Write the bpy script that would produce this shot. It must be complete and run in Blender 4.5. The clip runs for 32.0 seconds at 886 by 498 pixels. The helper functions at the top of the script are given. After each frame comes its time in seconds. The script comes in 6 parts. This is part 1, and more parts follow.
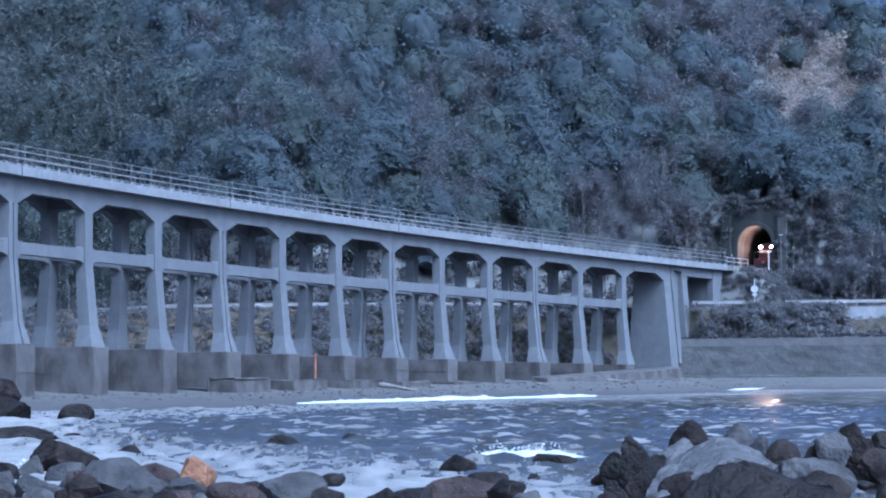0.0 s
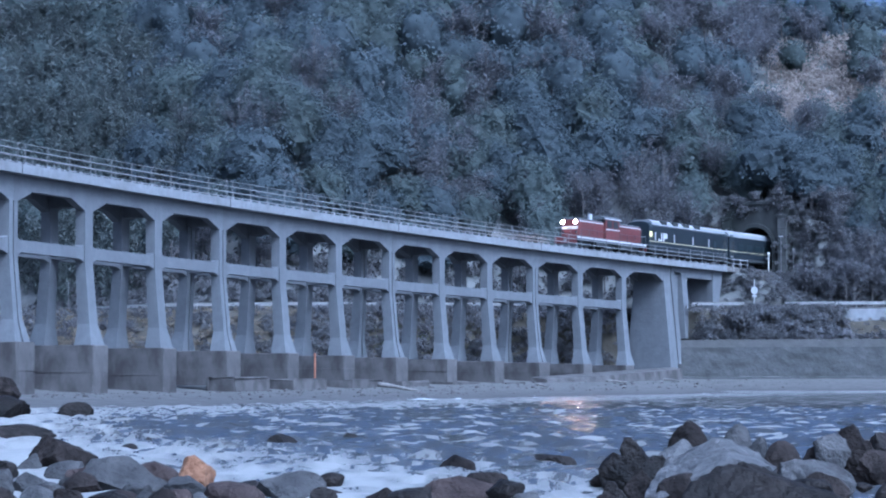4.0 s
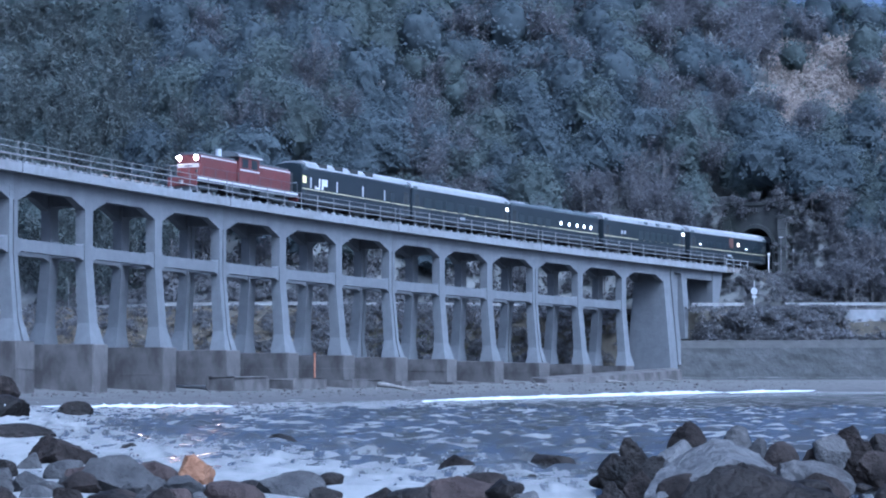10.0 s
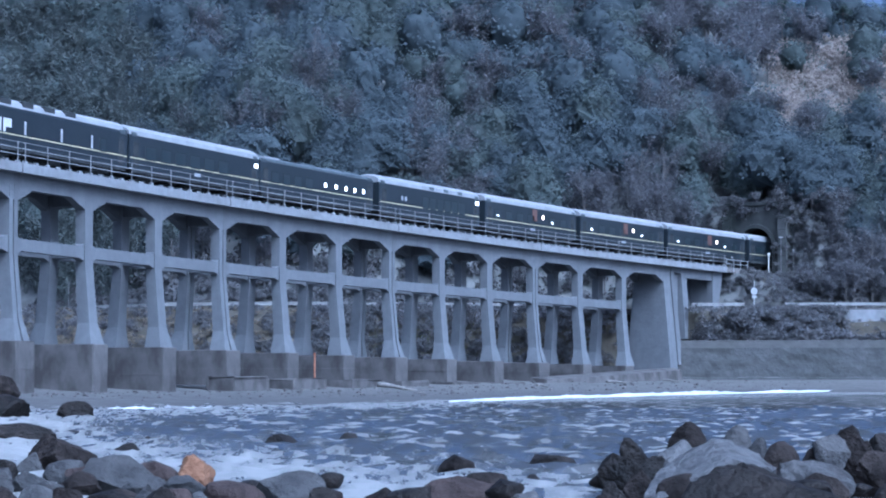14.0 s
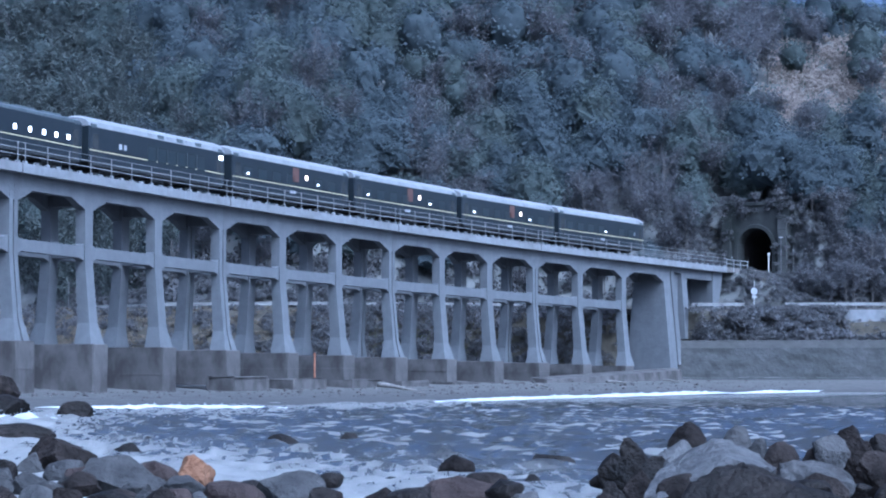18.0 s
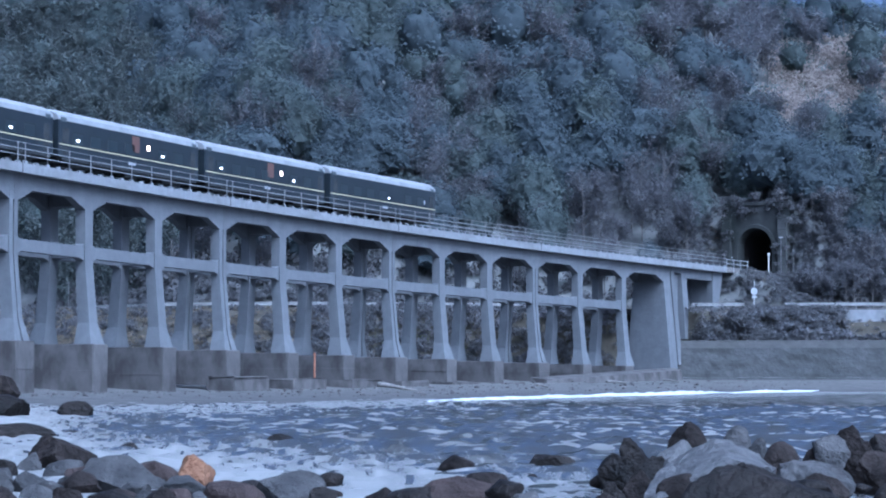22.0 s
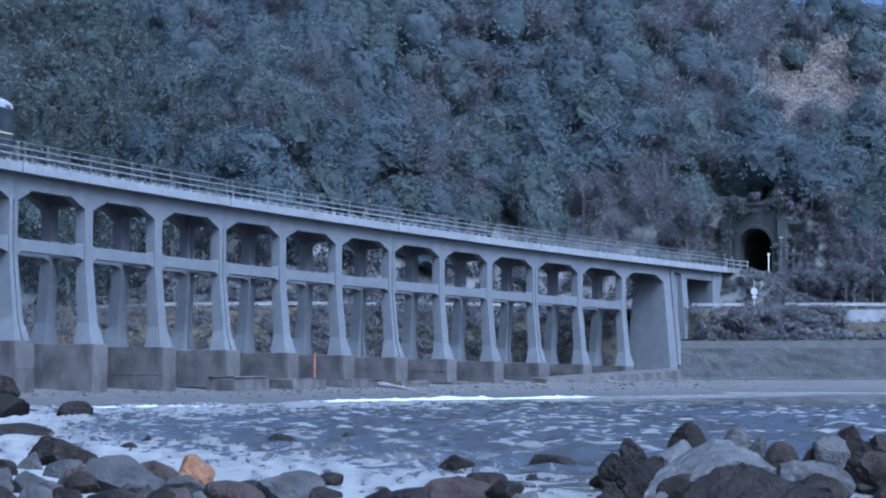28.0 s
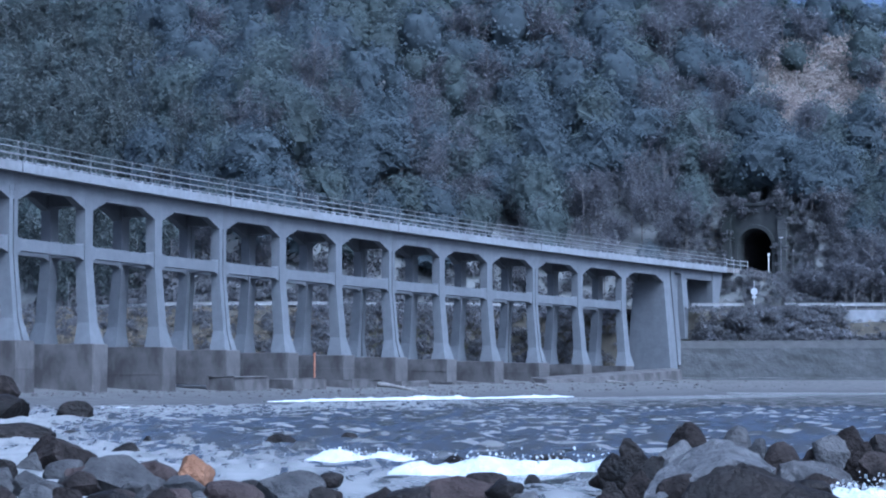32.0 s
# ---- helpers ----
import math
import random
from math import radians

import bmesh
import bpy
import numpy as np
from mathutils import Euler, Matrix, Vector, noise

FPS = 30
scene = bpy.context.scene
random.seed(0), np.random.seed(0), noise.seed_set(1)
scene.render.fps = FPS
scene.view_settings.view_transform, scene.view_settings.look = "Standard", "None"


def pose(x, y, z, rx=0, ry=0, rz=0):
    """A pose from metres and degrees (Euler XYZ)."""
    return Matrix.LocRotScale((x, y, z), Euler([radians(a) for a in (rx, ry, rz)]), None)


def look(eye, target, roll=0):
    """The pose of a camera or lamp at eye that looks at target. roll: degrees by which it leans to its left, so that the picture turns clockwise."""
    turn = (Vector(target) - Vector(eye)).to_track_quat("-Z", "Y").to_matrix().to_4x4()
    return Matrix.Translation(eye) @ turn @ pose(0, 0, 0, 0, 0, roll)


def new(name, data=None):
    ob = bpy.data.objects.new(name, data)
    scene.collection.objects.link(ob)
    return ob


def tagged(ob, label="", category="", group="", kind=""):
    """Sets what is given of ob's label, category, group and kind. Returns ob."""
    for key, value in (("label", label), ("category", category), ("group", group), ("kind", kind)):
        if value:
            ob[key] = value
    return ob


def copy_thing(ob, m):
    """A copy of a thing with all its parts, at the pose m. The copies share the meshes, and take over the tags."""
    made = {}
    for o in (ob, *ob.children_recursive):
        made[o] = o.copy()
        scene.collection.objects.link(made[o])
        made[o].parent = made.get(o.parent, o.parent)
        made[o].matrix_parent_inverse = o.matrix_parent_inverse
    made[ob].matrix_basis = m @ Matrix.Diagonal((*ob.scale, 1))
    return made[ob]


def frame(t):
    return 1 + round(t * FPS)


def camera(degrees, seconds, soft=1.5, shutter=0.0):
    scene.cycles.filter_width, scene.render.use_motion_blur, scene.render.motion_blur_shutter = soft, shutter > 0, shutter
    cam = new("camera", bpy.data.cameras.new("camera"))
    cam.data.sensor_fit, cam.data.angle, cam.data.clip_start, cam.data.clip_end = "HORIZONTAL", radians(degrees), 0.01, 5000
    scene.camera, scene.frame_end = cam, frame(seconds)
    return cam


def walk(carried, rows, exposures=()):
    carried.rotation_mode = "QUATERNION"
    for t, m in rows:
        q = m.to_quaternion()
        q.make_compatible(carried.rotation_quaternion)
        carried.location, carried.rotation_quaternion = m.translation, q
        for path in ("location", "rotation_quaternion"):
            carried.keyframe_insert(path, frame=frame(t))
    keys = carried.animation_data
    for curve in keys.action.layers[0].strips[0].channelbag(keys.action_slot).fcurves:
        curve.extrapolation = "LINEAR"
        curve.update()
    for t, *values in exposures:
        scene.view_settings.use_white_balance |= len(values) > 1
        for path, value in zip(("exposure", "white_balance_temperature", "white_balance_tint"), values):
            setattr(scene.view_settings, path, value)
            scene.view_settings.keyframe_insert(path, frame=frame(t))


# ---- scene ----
# Camera: a long lens on the shore rocks, standing still but for a slight settling of its roll.
EYE = (0.0, 0.0, 1.5)
AIM = (0.0, 100.0, 6.85)
cam = camera(20.93, 32.0, soft=2.0)
ROLLS = [(0.0, -0.40), (1.0, -0.34), (2.0, -0.27), (3.0, -0.20), (3.5, -0.17), (5.5, -0.04), (7.0, 0.0), (9.0, 0.0), (25.0, 0.03), (32.0, 0.06)]
walk(cam, [(t, look(EYE, AIM, r)) for t, r in ROLLS],
     exposures=[(0.0, 2.02, 4080, 7), (10.0, 2.0, 4080, 7), (32.0, 1.96, 4120, 7)])

# Light: an overcast dusk, the brighter sky over the sea on the right.
SUN_ELEVATION, SUN_FROM = radians(50), radians(148)
world = bpy.data.worlds.new("dusk")
scene.world = world
world.use_nodes = True
wn = world.node_tree.nodes
sky = wn.new("ShaderNodeTexSky")
sky.sky_type, sky.sun_disc = "NISHITA", False
sky.sun_elevation, sky.sun_rotation = SUN_ELEVATION, SUN_FROM
sky.air_density, sky.dust_density, sky.ozone_density = 0.35, 9.0, 0.0
wn["Background"].inputs["Strength"].default_value = 0.075
world.node_tree.links.new(sky.outputs["Color"], wn["Background"].inputs["Color"])
lamp = bpy.data.lights.new("sun", "SUN")
lamp.energy, lamp.angle, lamp.color = 0.55, radians(40), (1.0, 0.95, 0.9)
sun = new("sun", lamp)
_d = Vector((math.sin(SUN_FROM) * math.cos(SUN_ELEVATION), math.cos(SUN_FROM) * math.cos(SUN_ELEVATION), math.sin(SUN_ELEVATION)))
sun.matrix_world = look(_d * 300, (0, 0, 0))


# ---- materials ----
def surface(name, dark, light, scale=1.0, rough=0.8, bump=0.3, metal=0.0, stain=None, stain_scale=0.2, stain_amount=0.5,
            streak=1.0, per_object=0.0, per_island=0.0, bump_scale=None, specular=0.4, stain_edge=(0.45, 0.7)):
    """A two-scale noise colour with bump; stain: a third colour in large blotches, drawn out upright by streak."""
    m = bpy.data.materials.new(name)
    m.use_nodes = True
    nt = m.node_tree
    n, l = nt.nodes, nt.links
    b = n["Principled BSDF"]
    b.inputs["Roughness"].default_value, b.inputs["Metallic"].default_value = rough, metal
    b.inputs["Specular IOR Level"].default_value = specular
    geo = n.new("ShaderNodeNewGeometry") if per_island else None
    tc = n.new("ShaderNodeTexCoord")
    fine = n.new("ShaderNodeTexNoise")
    fine.inputs["Scale"].default_value, fine.inputs["Detail"].default_value, fine.inputs["Roughness"].default_value = scale, 8, 0.62
    l.new(tc.outputs["Object"], fine.inputs["Vector"])
    ramp = n.new("ShaderNodeValToRGB")
    ramp.color_ramp.elements[0].position, ramp.color_ramp.elements[1].position = 0.32, 0.68
    ramp.color_ramp.elements[0].color, ramp.color_ramp.elements[1].color = (*dark, 1), (*light, 1)
    l.new(fine.outputs["Fac"], ramp.inputs["Fac"])
    colour = ramp.outputs["Color"]
    if stain:
        mp = n.new("ShaderNodeMapping")
        mp.inputs["Scale"].default_value = (1, 1, 1.0 / streak)
        l.new(tc.outputs["Object"], mp.inputs["Vector"])
        big = n.new("ShaderNodeTexNoise")
        big.inputs["Scale"].default_value, big.inputs["Detail"].default_value = stain_scale, 6
        l.new(mp.outputs["Vector"], big.inputs["Vector"])
        r2 = n.new("ShaderNodeValToRGB")
        r2.color_ramp.elements[0].position, r2.color_ramp.elements[1].position = stain_edge
        r2.color_ramp.elements[1].color = (stain_amount,) * 3 + (1,)
        l.new(big.outputs["Fac"], r2.inputs["Fac"])
        mix = n.new("ShaderNodeMix")
        mix.data_type = "RGBA"
        l.new(r2.outputs["Color"], mix.inputs["Factor"])
        l.new(colour, mix.inputs["A"])
        mix.inputs["B"].default_value = (*stain, 1)
        colour = mix.outputs["Result"]
    for amount, source in ((per_object, "object"), (per_island, "island")):
        if amount:
            node = n.new("ShaderNodeObjectInfo") if source == "object" else geo
            mr = n.new("ShaderNodeMapRange")
            mr.inputs["To Min"].default_value, mr.inputs["To Max"].default_value = 1 - amount, 1 + amount
            l.new(node.outputs["Random" if source == "object" else "Random Per Island"], mr.inputs["Value"])
            hs = n.new("ShaderNodeHueSaturation")
            l.new(mr.outputs["Result"], hs.inputs["Value"])
            l.new(colour, hs.inputs["Color"])
            colour = hs.outputs["Color"]
    l.new(colour, b.inputs["Base Color"])
    if bump:
        bn = n.new("ShaderNodeTexNoise")
        bn.inputs["Scale"].default_value, bn.inputs["Detail"].default_value = bump_scale or scale * 3, 6
        l.new(tc.outputs["Object"], bn.inputs["Vector"])
        bp = n.new("ShaderNodeBump")
        bp.inputs["Strength"].default_value, bp.inputs["Distance"].default_value = bump, 0.1
        l.new(bn.outputs["Fac"], bp.inputs["Height"])
        l.new(bp.outputs["Normal"], b.inputs["Normal"])
    return m


def glow(name, colour, strength):
    m = bpy.data.materials.new(name)
    m.use_nodes = True
    b = m.node_tree.nodes["Principled BSDF"]
    b.inputs["Base Color"].default_value = (0.03, 0.03, 0.03, 1)
    b.inputs["Emission Color"].default_value = (*colour, 1)
    b.inputs["Emission Strength"].default_value = strength
    return m


def foliage(name, dark, light, spread):
    """Leaves: colour varies in patches, from plant to plant and from leaf to leaf; light shines through them."""
    m = surface(name, dark, light, scale=0.55, rough=0.6, bump=0.0, per_object=spread, per_island=0.05, specular=0.08)
    n, l = m.node_tree.nodes, m.node_tree.links
    b = n["Principled BSDF"]
    thin, mix = n.new("ShaderNodeBsdfTranslucent"), n.new("ShaderNodeMixShader")
    l.new(b.inputs["Base Color"].links[0].from_socket, thin.inputs["Color"])
    mix.inputs["Fac"].default_value = 0.5
    l.new(b.outputs["BSDF"], mix.inputs[1])
    l.new(thin.outputs["BSDF"], mix.inputs[2])
    l.new(mix.outputs["Shader"], n["Material Output"].inputs["Surface"])
    return m


CONCRETE = surface("painted_concrete", (0.100, 0.106, 0.113), (0.131, 0.135, 0.143), 1.2, 0.85, 0.25, stain=(0.085, 0.088, 0.093), stain_scale=0.35, stain_amount=0.7, streak=4)
FASCIA = surface("edge_concrete", (0.156, 0.162, 0.170), (0.211, 0.216, 0.224), 1.5, 0.85, 0.25, stain=(0.116, 0.116, 0.116), stain_scale=0.5, stain_amount=0.6)
OLD_CONCRETE = surface("weathered_concrete", (0.072, 0.068, 0.066), (0.108, 0.102, 0.097), 0.5, 0.9, 0.3, stain=(0.038, 0.034, 0.033), stain_scale=0.7, stain_amount=0.85, streak=1.6, per_object=0.14, stain_edge=(0.43, 0.62))
SEAWALL_BAND = surface("seawall_band", (0.042, 0.042, 0.041), (0.066, 0.065, 0.062), 0.8, 0.9, 0.6, stain=(0.05, 0.05, 0.045), stain_scale=0.3, stain_amount=0.9)
WALL_CONCRETE = surface("seawall_concrete", (0.042, 0.044, 0.044), (0.078, 0.078, 0.076), 0.9, 0.9, 0.9, stain=(0.03, 0.032, 0.028), stain_scale=0.22, stain_amount=0.8, streak=0.3)
RUST = surface("rust", (0.16, 0.07, 0.04), (0.30, 0.14, 0.08), 3, 0.9, 0.4)
STEEL = surface("weathered_steel", (0.13, 0.13, 0.13), (0.22, 0.22, 0.22), 4, 0.55, 0.1, metal=0.3)
GALVANISED = surface("galvanised_steel", (0.272, 0.280, 0.287), (0.378, 0.378, 0.378), 3, 0.5, 0.1, metal=0.2)
RAIL_PIPE = surface("railing_pipe", (0.15, 0.155, 0.16), (0.23, 0.235, 0.24), 3, 0.6, 0.1, stain=(0.12, 0.1, 0.09), stain_scale=0.8, stain_amount=0.5)
PALE_RAIL = surface("pale_guardrail", (0.2, 0.207, 0.207), (0.27, 0.27, 0.27), 2, 0.5, 0.1, stain=(0.160, 0.144, 0.128), stain_scale=0.6, stain_amount=0.5)
POST_PAINT = surface("pale_post", (0.55, 0.53, 0.48), (0.68, 0.66, 0.6), 4, 0.6, 0.1)
BALLAST = surface("ballast", (0.08, 0.075, 0.07), (0.2, 0.19, 0.18), 9, 0.95, 1.0)
ASPHALT = surface("asphalt", (0.04, 0.04, 0.042), (0.07, 0.07, 0.07), 6, 0.9, 0.4)
PORTAL = surface("portal_masonry", (0.024, 0.026, 0.026), (0.048, 0.049, 0.046), 0.8, 0.9, 0.6, stain=(0.02, 0.024, 0.02), stain_scale=0.25, stain_amount=0.9, streak=3)
PORTAL_PALE = surface("portal_pilaster", (0.045, 0.048, 0.047), (0.082, 0.082, 0.078), 0.8, 0.9, 0.5, stain=(0.03, 0.034, 0.028), stain_scale=0.4, stain_amount=0.9, streak=4)
LINING = surface("tunnel_brick", (0.005, 0.004, 0.0036), (0.011, 0.0085, 0.0078), 2.0, 0.9, 0.5)
GRASS = surface("dry_bank_grass", (0.09, 0.085, 0.045), (0.2, 0.17, 0.09), 0.6, 0.95, 0.8, stain=(0.07, 0.09, 0.03), stain_scale=0.1, stain_amount=0.8)

# Hill haze painted in: evergreen, olive, bare, bamboo and shrub colours are shifted towards blue.
EVERGREEN = foliage("evergreen_leaves", (0.074, 0.09, 0.1), (0.106, 0.125, 0.135), 0.12)
OLIVE = foliage("olive_leaves", (0.084, 0.102, 0.1), (0.12, 0.138, 0.132), 0.13)
BARE = foliage("bare_twigs", (0.116, 0.117, 0.127), (0.168, 0.164, 0.172), 0.12)
BAMBOO = foliage("bamboo_leaves", (0.092, 0.104, 0.102), (0.134, 0.145, 0.134), 0.12)
PINE = foliage("pine_needles", (0.06, 0.078, 0.075), (0.105, 0.128, 0.115), 0.2)
STRAW = foliage("dry_plume_grass", (0.22, 0.19, 0.167), (0.31, 0.272, 0.236), 0.14)
SHRUB = foliage("shrub_leaves", (0.086, 0.087, 0.092), (0.128, 0.125, 0.125), 0.16)
TUSSOCK = foliage("bank_tussocks", (0.13, 0.112, 0.088), (0.2, 0.172, 0.132), 0.15)
YELLOW = foliage("yellow_green_weeds", (0.08, 0.095, 0.045), (0.135, 0.145, 0.075), 0.2)
BARK = surface("bark", (0.085, 0.078, 0.072), (0.15, 0.138, 0.125), 3, 0.95, 0.8)
PALE_BARK = surface("pale_bark", (0.1, 0.095, 0.09), (0.17, 0.16, 0.15), 3, 0.95, 0.6)

ROCK_GREY = surface("grey_rock", (0.03, 0.03, 0.031), (0.072, 0.07, 0.069), 2.6, 0.85, 0.7, stain=(0.01, 0.008, 0.007), stain_scale=0.9, stain_amount=0.95, per_object=0.25, bump_scale=13, specular=0.1, stain_edge=(0.52, 0.62))
ROCK_PALE = surface("pale_grey_rock", (0.06, 0.06, 0.062), (0.11, 0.108, 0.108), 3.0, 0.85, 0.7, stain=(0.022, 0.018, 0.016), stain_scale=1.2, stain_amount=0.9, bump_scale=13, specular=0.1, stain_edge=(0.58, 0.66))
ROCK_BROWN = surface("brown_rock", (0.006, 0.005, 0.0046), (0.03, 0.0245, 0.022), 2.6, 0.8, 0.7, stain=(0.05, 0.046, 0.043), stain_scale=1.0, stain_amount=0.8, per_object=0.3, bump_scale=13, specular=0.1, stain_edge=(0.57, 0.68))
ROCK_RED = surface("reddish_rock", (0.022, 0.017, 0.016), (0.062, 0.047, 0.042), 2.2, 0.8, 0.7, stain=(0.012, 0.009, 0.008), stain_scale=1.1, stain_amount=0.85, per_object=0.2, bump_scale=13, specular=0.1, stain_edge=(0.5, 0.64))
ROCK_TAN = surface("tan_rock", (0.150, 0.075, 0.038), (0.270, 0.150, 0.083), 2.2, 0.7, 0.9, stain=(0.045, 0.022, 0.012), stain_scale=1.6, stain_amount=0.9, bump_scale=13, specular=0.2)
ROCK_DARK = surface("wet_dark_rock", (0.004, 0.0035, 0.003), (0.02, 0.0165, 0.0145), 2.2, 0.6, 0.7, stain=(0.042, 0.04, 0.039), stain_scale=1.2, stain_amount=0.6, per_object=0.3, bump_scale=13, specular=0.15, stain_edge=(0.6, 0.7))

LOCO_RED = surface("loco_red", (0.085, 0.026, 0.026), (0.12, 0.034, 0.033), 2, 0.5, 0.05, stain=(0.085, 0.035, 0.03), stain_scale=0.8, stain_amount=0.6, streak=3)
LOCO_GREY = surface("loco_grey", (0.060, 0.066, 0.072), (0.102, 0.108, 0.114), 2, 0.6, 0.05)
WHITE_PAINT = surface("white_paint", (0.400, 0.400, 0.400), (0.496, 0.496, 0.496), 3, 0.5, 0.05)
COACH_GREEN = surface("coach_green", (0.013, 0.0175, 0.022), (0.019, 0.0235, 0.029), 1, 0.4, 0.03, stain=(0.014, 0.018, 0.02), stain_scale=0.5, stain_amount=0.6, specular=0.3)
COACH_UNDER = surface("coach_underframe", (0.016, 0.018, 0.019), (0.034, 0.037, 0.038), 3, 0.7, 0.2)
ROOF_PALE = surface("pale_roof", (0.199, 0.203, 0.212), (0.260, 0.265, 0.269), 1.5, 0.5, 0.1, stain=(0.156, 0.160, 0.165), stain_scale=0.5, stain_amount=0.6)
ROOF_DARK = surface("dark_roof", (0.042, 0.051, 0.057), (0.078, 0.090, 0.096), 2, 0.6, 0.1)
YELLOW_STRIPE = surface("yellow_stripe", (0.36, 0.33, 0.2), (0.44, 0.4, 0.25), 3, 0.5, 0.0)
DARK_GLASS = surface("dark_glass", (0.010, 0.016, 0.019), (0.015, 0.022, 0.026), 1, 0.3, 0.0, specular=0.4)
PALE_PANEL = surface("pale_panel", (0.26, 0.27, 0.28), (0.33, 0.34, 0.35), 3, 0.5, 0.0)
HEADLIGHT = glow("headlight_glass", (1.0, 0.48, 0.25), 560.0)
WARM_LAMP = glow("warm_lamp", (1.0, 0.66, 0.36), 2.0)
WHITE_LAMP = glow("white_lamp", (1.0, 0.88, 0.7), 2.0)
ORANGE_LAMP = glow("orange_curtain", (1.0, 0.30, 0.14), 0.035)
YELLOW_LAMP = glow("yellow_window", (1.0, 0.78, 0.28), 0.55)
FOAM = surface("sea_foam", (0.38, 0.4, 0.41), (0.54, 0.55, 0.55), 6, 0.8, 0.6, stain=(0.32, 0.35, 0.37), stain_scale=1.2, stain_amount=0.6)


# ---- building helpers ----
def part(name, bm, material, parent=None, label="", smooth=False):
    """Links a bmesh as one mesh object, under parent if one is given."""
    me = bpy.data.meshes.new(name)
    bm.to_mesh(me)
    bm.free()
    return shape(name, me, material, parent, label, smooth)


def shape(name, me, material, parent=None, label="", smooth=False):
    if material and not me.materials:
        me.materials.append(material)
    if smooth:
        me.polygons.foreach_set("use_smooth", [True] * len(me.polygons))
    ob = new(name, me)
    if parent:
        ob.parent = parent
    if label:
        tagged(ob, label)
    return ob


def box(x0, x1, y0, y1, z0, z1, bevel=0.0, bm=None):
    bm = bm or bmesh.new()
    made = bmesh.ops.create_cube(bm, size=1.0, matrix=Matrix.Translation(((x0 + x1) / 2, (y0 + y1) / 2, (z0 + z1) / 2)) @ Matrix.Diagonal((x1 - x0, y1 - y0, z1 - z0, 1)))
    if bevel:
        vs = set(made["verts"])
        bmesh.ops.bevel(bm, geom=[e for e in bm.edges if e.verts[0] in vs and e.verts[1] in vs], offset=bevel, segments=2, affect="EDGES", profile=0.5)
    return bm


def rod(a, b, r, sides=8, bm=None, r2=None):
    """A round bar from a to b."""
    bm = bm or bmesh.new()
    a, b = Vector(a), Vector(b)
    turn = (b - a).to_track_quat("Z", "Y").to_matrix().to_4x4()
    bmesh.ops.create_cone(bm, cap_ends=True, segments=sides, radius1=r, radius2=r if r2 is None else r2, depth=(b - a).length,
                          matrix=Matrix.Translation((a + b) / 2) @ turn)
    return bm


def prism(outline, place, bm=None):
    """A solid between two copies of an outline; place(u, v, side) gives a corner for side 0 and 1."""
    bm = bm or bmesh.new()
    rings = [[bm.verts.new(place(u, v, k)) for u, v in outline] for k in (0, 1)]
    n = len(outline)
    bm.faces.new(rings[0])
    bm.faces.new(rings[1][::-1])
    for i in range(n):
        bm.faces.new((rings[0][i], rings[1][i], rings[1][(i + 1) % n], rings[0][(i + 1) % n]))
    bmesh.ops.recalc_face_normals(bm, faces=bm.faces)
    return bm


def loft(rings, bm=None, closed=True):
    """Skin over rings of points of equal count."""
    bm = bm or bmesh.new()
    vs = [[bm.verts.new(p) for p in r] for r in rings]
    n = len(rings[0])
    for a, b in zip(vs, vs[1:]):
        for i in range(n if closed else n - 1):
            bm.faces.new((a[i], a[(i + 1) % n], b[(i + 1) % n], b[i]))
    if closed:
        bm.faces.new(vs[0][::-1])
        bm.faces.new(vs[-1])
    bmesh.ops.recalc_face_normals(bm, faces=bm.faces)
    return bm


# ---- the line of the railway: an arc of 704 m radius that falls to the north ----
RADIUS, HEAD, GRADE = 704.0, 1.15274, -0.01084
START = Vector((-17.82, 193.89))
CENTRE = START + RADIUS * Vector((math.sin(HEAD), -math.cos(HEAD)))
BAY = 10.26
Z_FOOT, Z_SLAB, Z_RAIL = 3.675, 15.31, 16.2
MID = 1.87          # the track's middle, inland of the columns' sea face
PORTAL_S = 121.6


def on(s, o=0.0, z=0.0):
    """A place by its way along the line, its offset inland and its height at s = 0 on the grade."""
    a = HEAD - s / RADIUS
    out = Vector((-math.sin(a), math.cos(a)))
    p = CENTRE + (RADIUS + o) * out
    return Vector((p.x, p.y, z + GRADE * s))


def seat(s, o=0.0, z=0.0, graded=True):
    """The pose there: x along the line, y inland, z up."""
    a = HEAD - s / RADIUS
    x = Vector((math.cos(a), math.sin(a), GRADE if graded else 0)).normalized()
    y = Vector((-math.sin(a), math.cos(a), 0))
    m = Matrix((x, y, x.cross(y))).transposed().to_4x4()
    m.translation = on(s, o, z)
    return m


def rail_coords(x, y):
    v = Vector((x, y)) - CENTRE
    return (HEAD - (math.atan2(v.y, v.x) - math.pi / 2)) * RADIUS, v.length - RADIUS


def near(ds, o, z):
    """The same arc seen from a seat on it: for things built once and then copied along the line."""
    a = ds / RADIUS
    return Vector(((RADIUS + o) * math.sin(a), (RADIUS + o) * math.cos(a) - RADIUS, z + GRADE * ds))


def sm(t):
    t = min(1.0, max(0.0, t))
    return t * t * (3 - 2 * t)


# ---- the lie of the land ----
ROAD = [(-330.0, 470.0, 9.2), (-120.0, 335.0, 8.9), (-62.0, 297.0, 8.5), (-47.0, 282.0, 8.55), (-37.0, 270.0, 8.65), (-28.0, 264.5, 8.8), (-16.0, 266.5, 8.95), (0.0, 276.0, 9.15), (14.0, 283.5, 9.3), (30.0, 285.0, 9.4), (42.0, 287.5, 9.5), (54.0, 290.0, 9.6), (120.0, 297.0, 9.8), (330.0, 312.0, 10.0)]


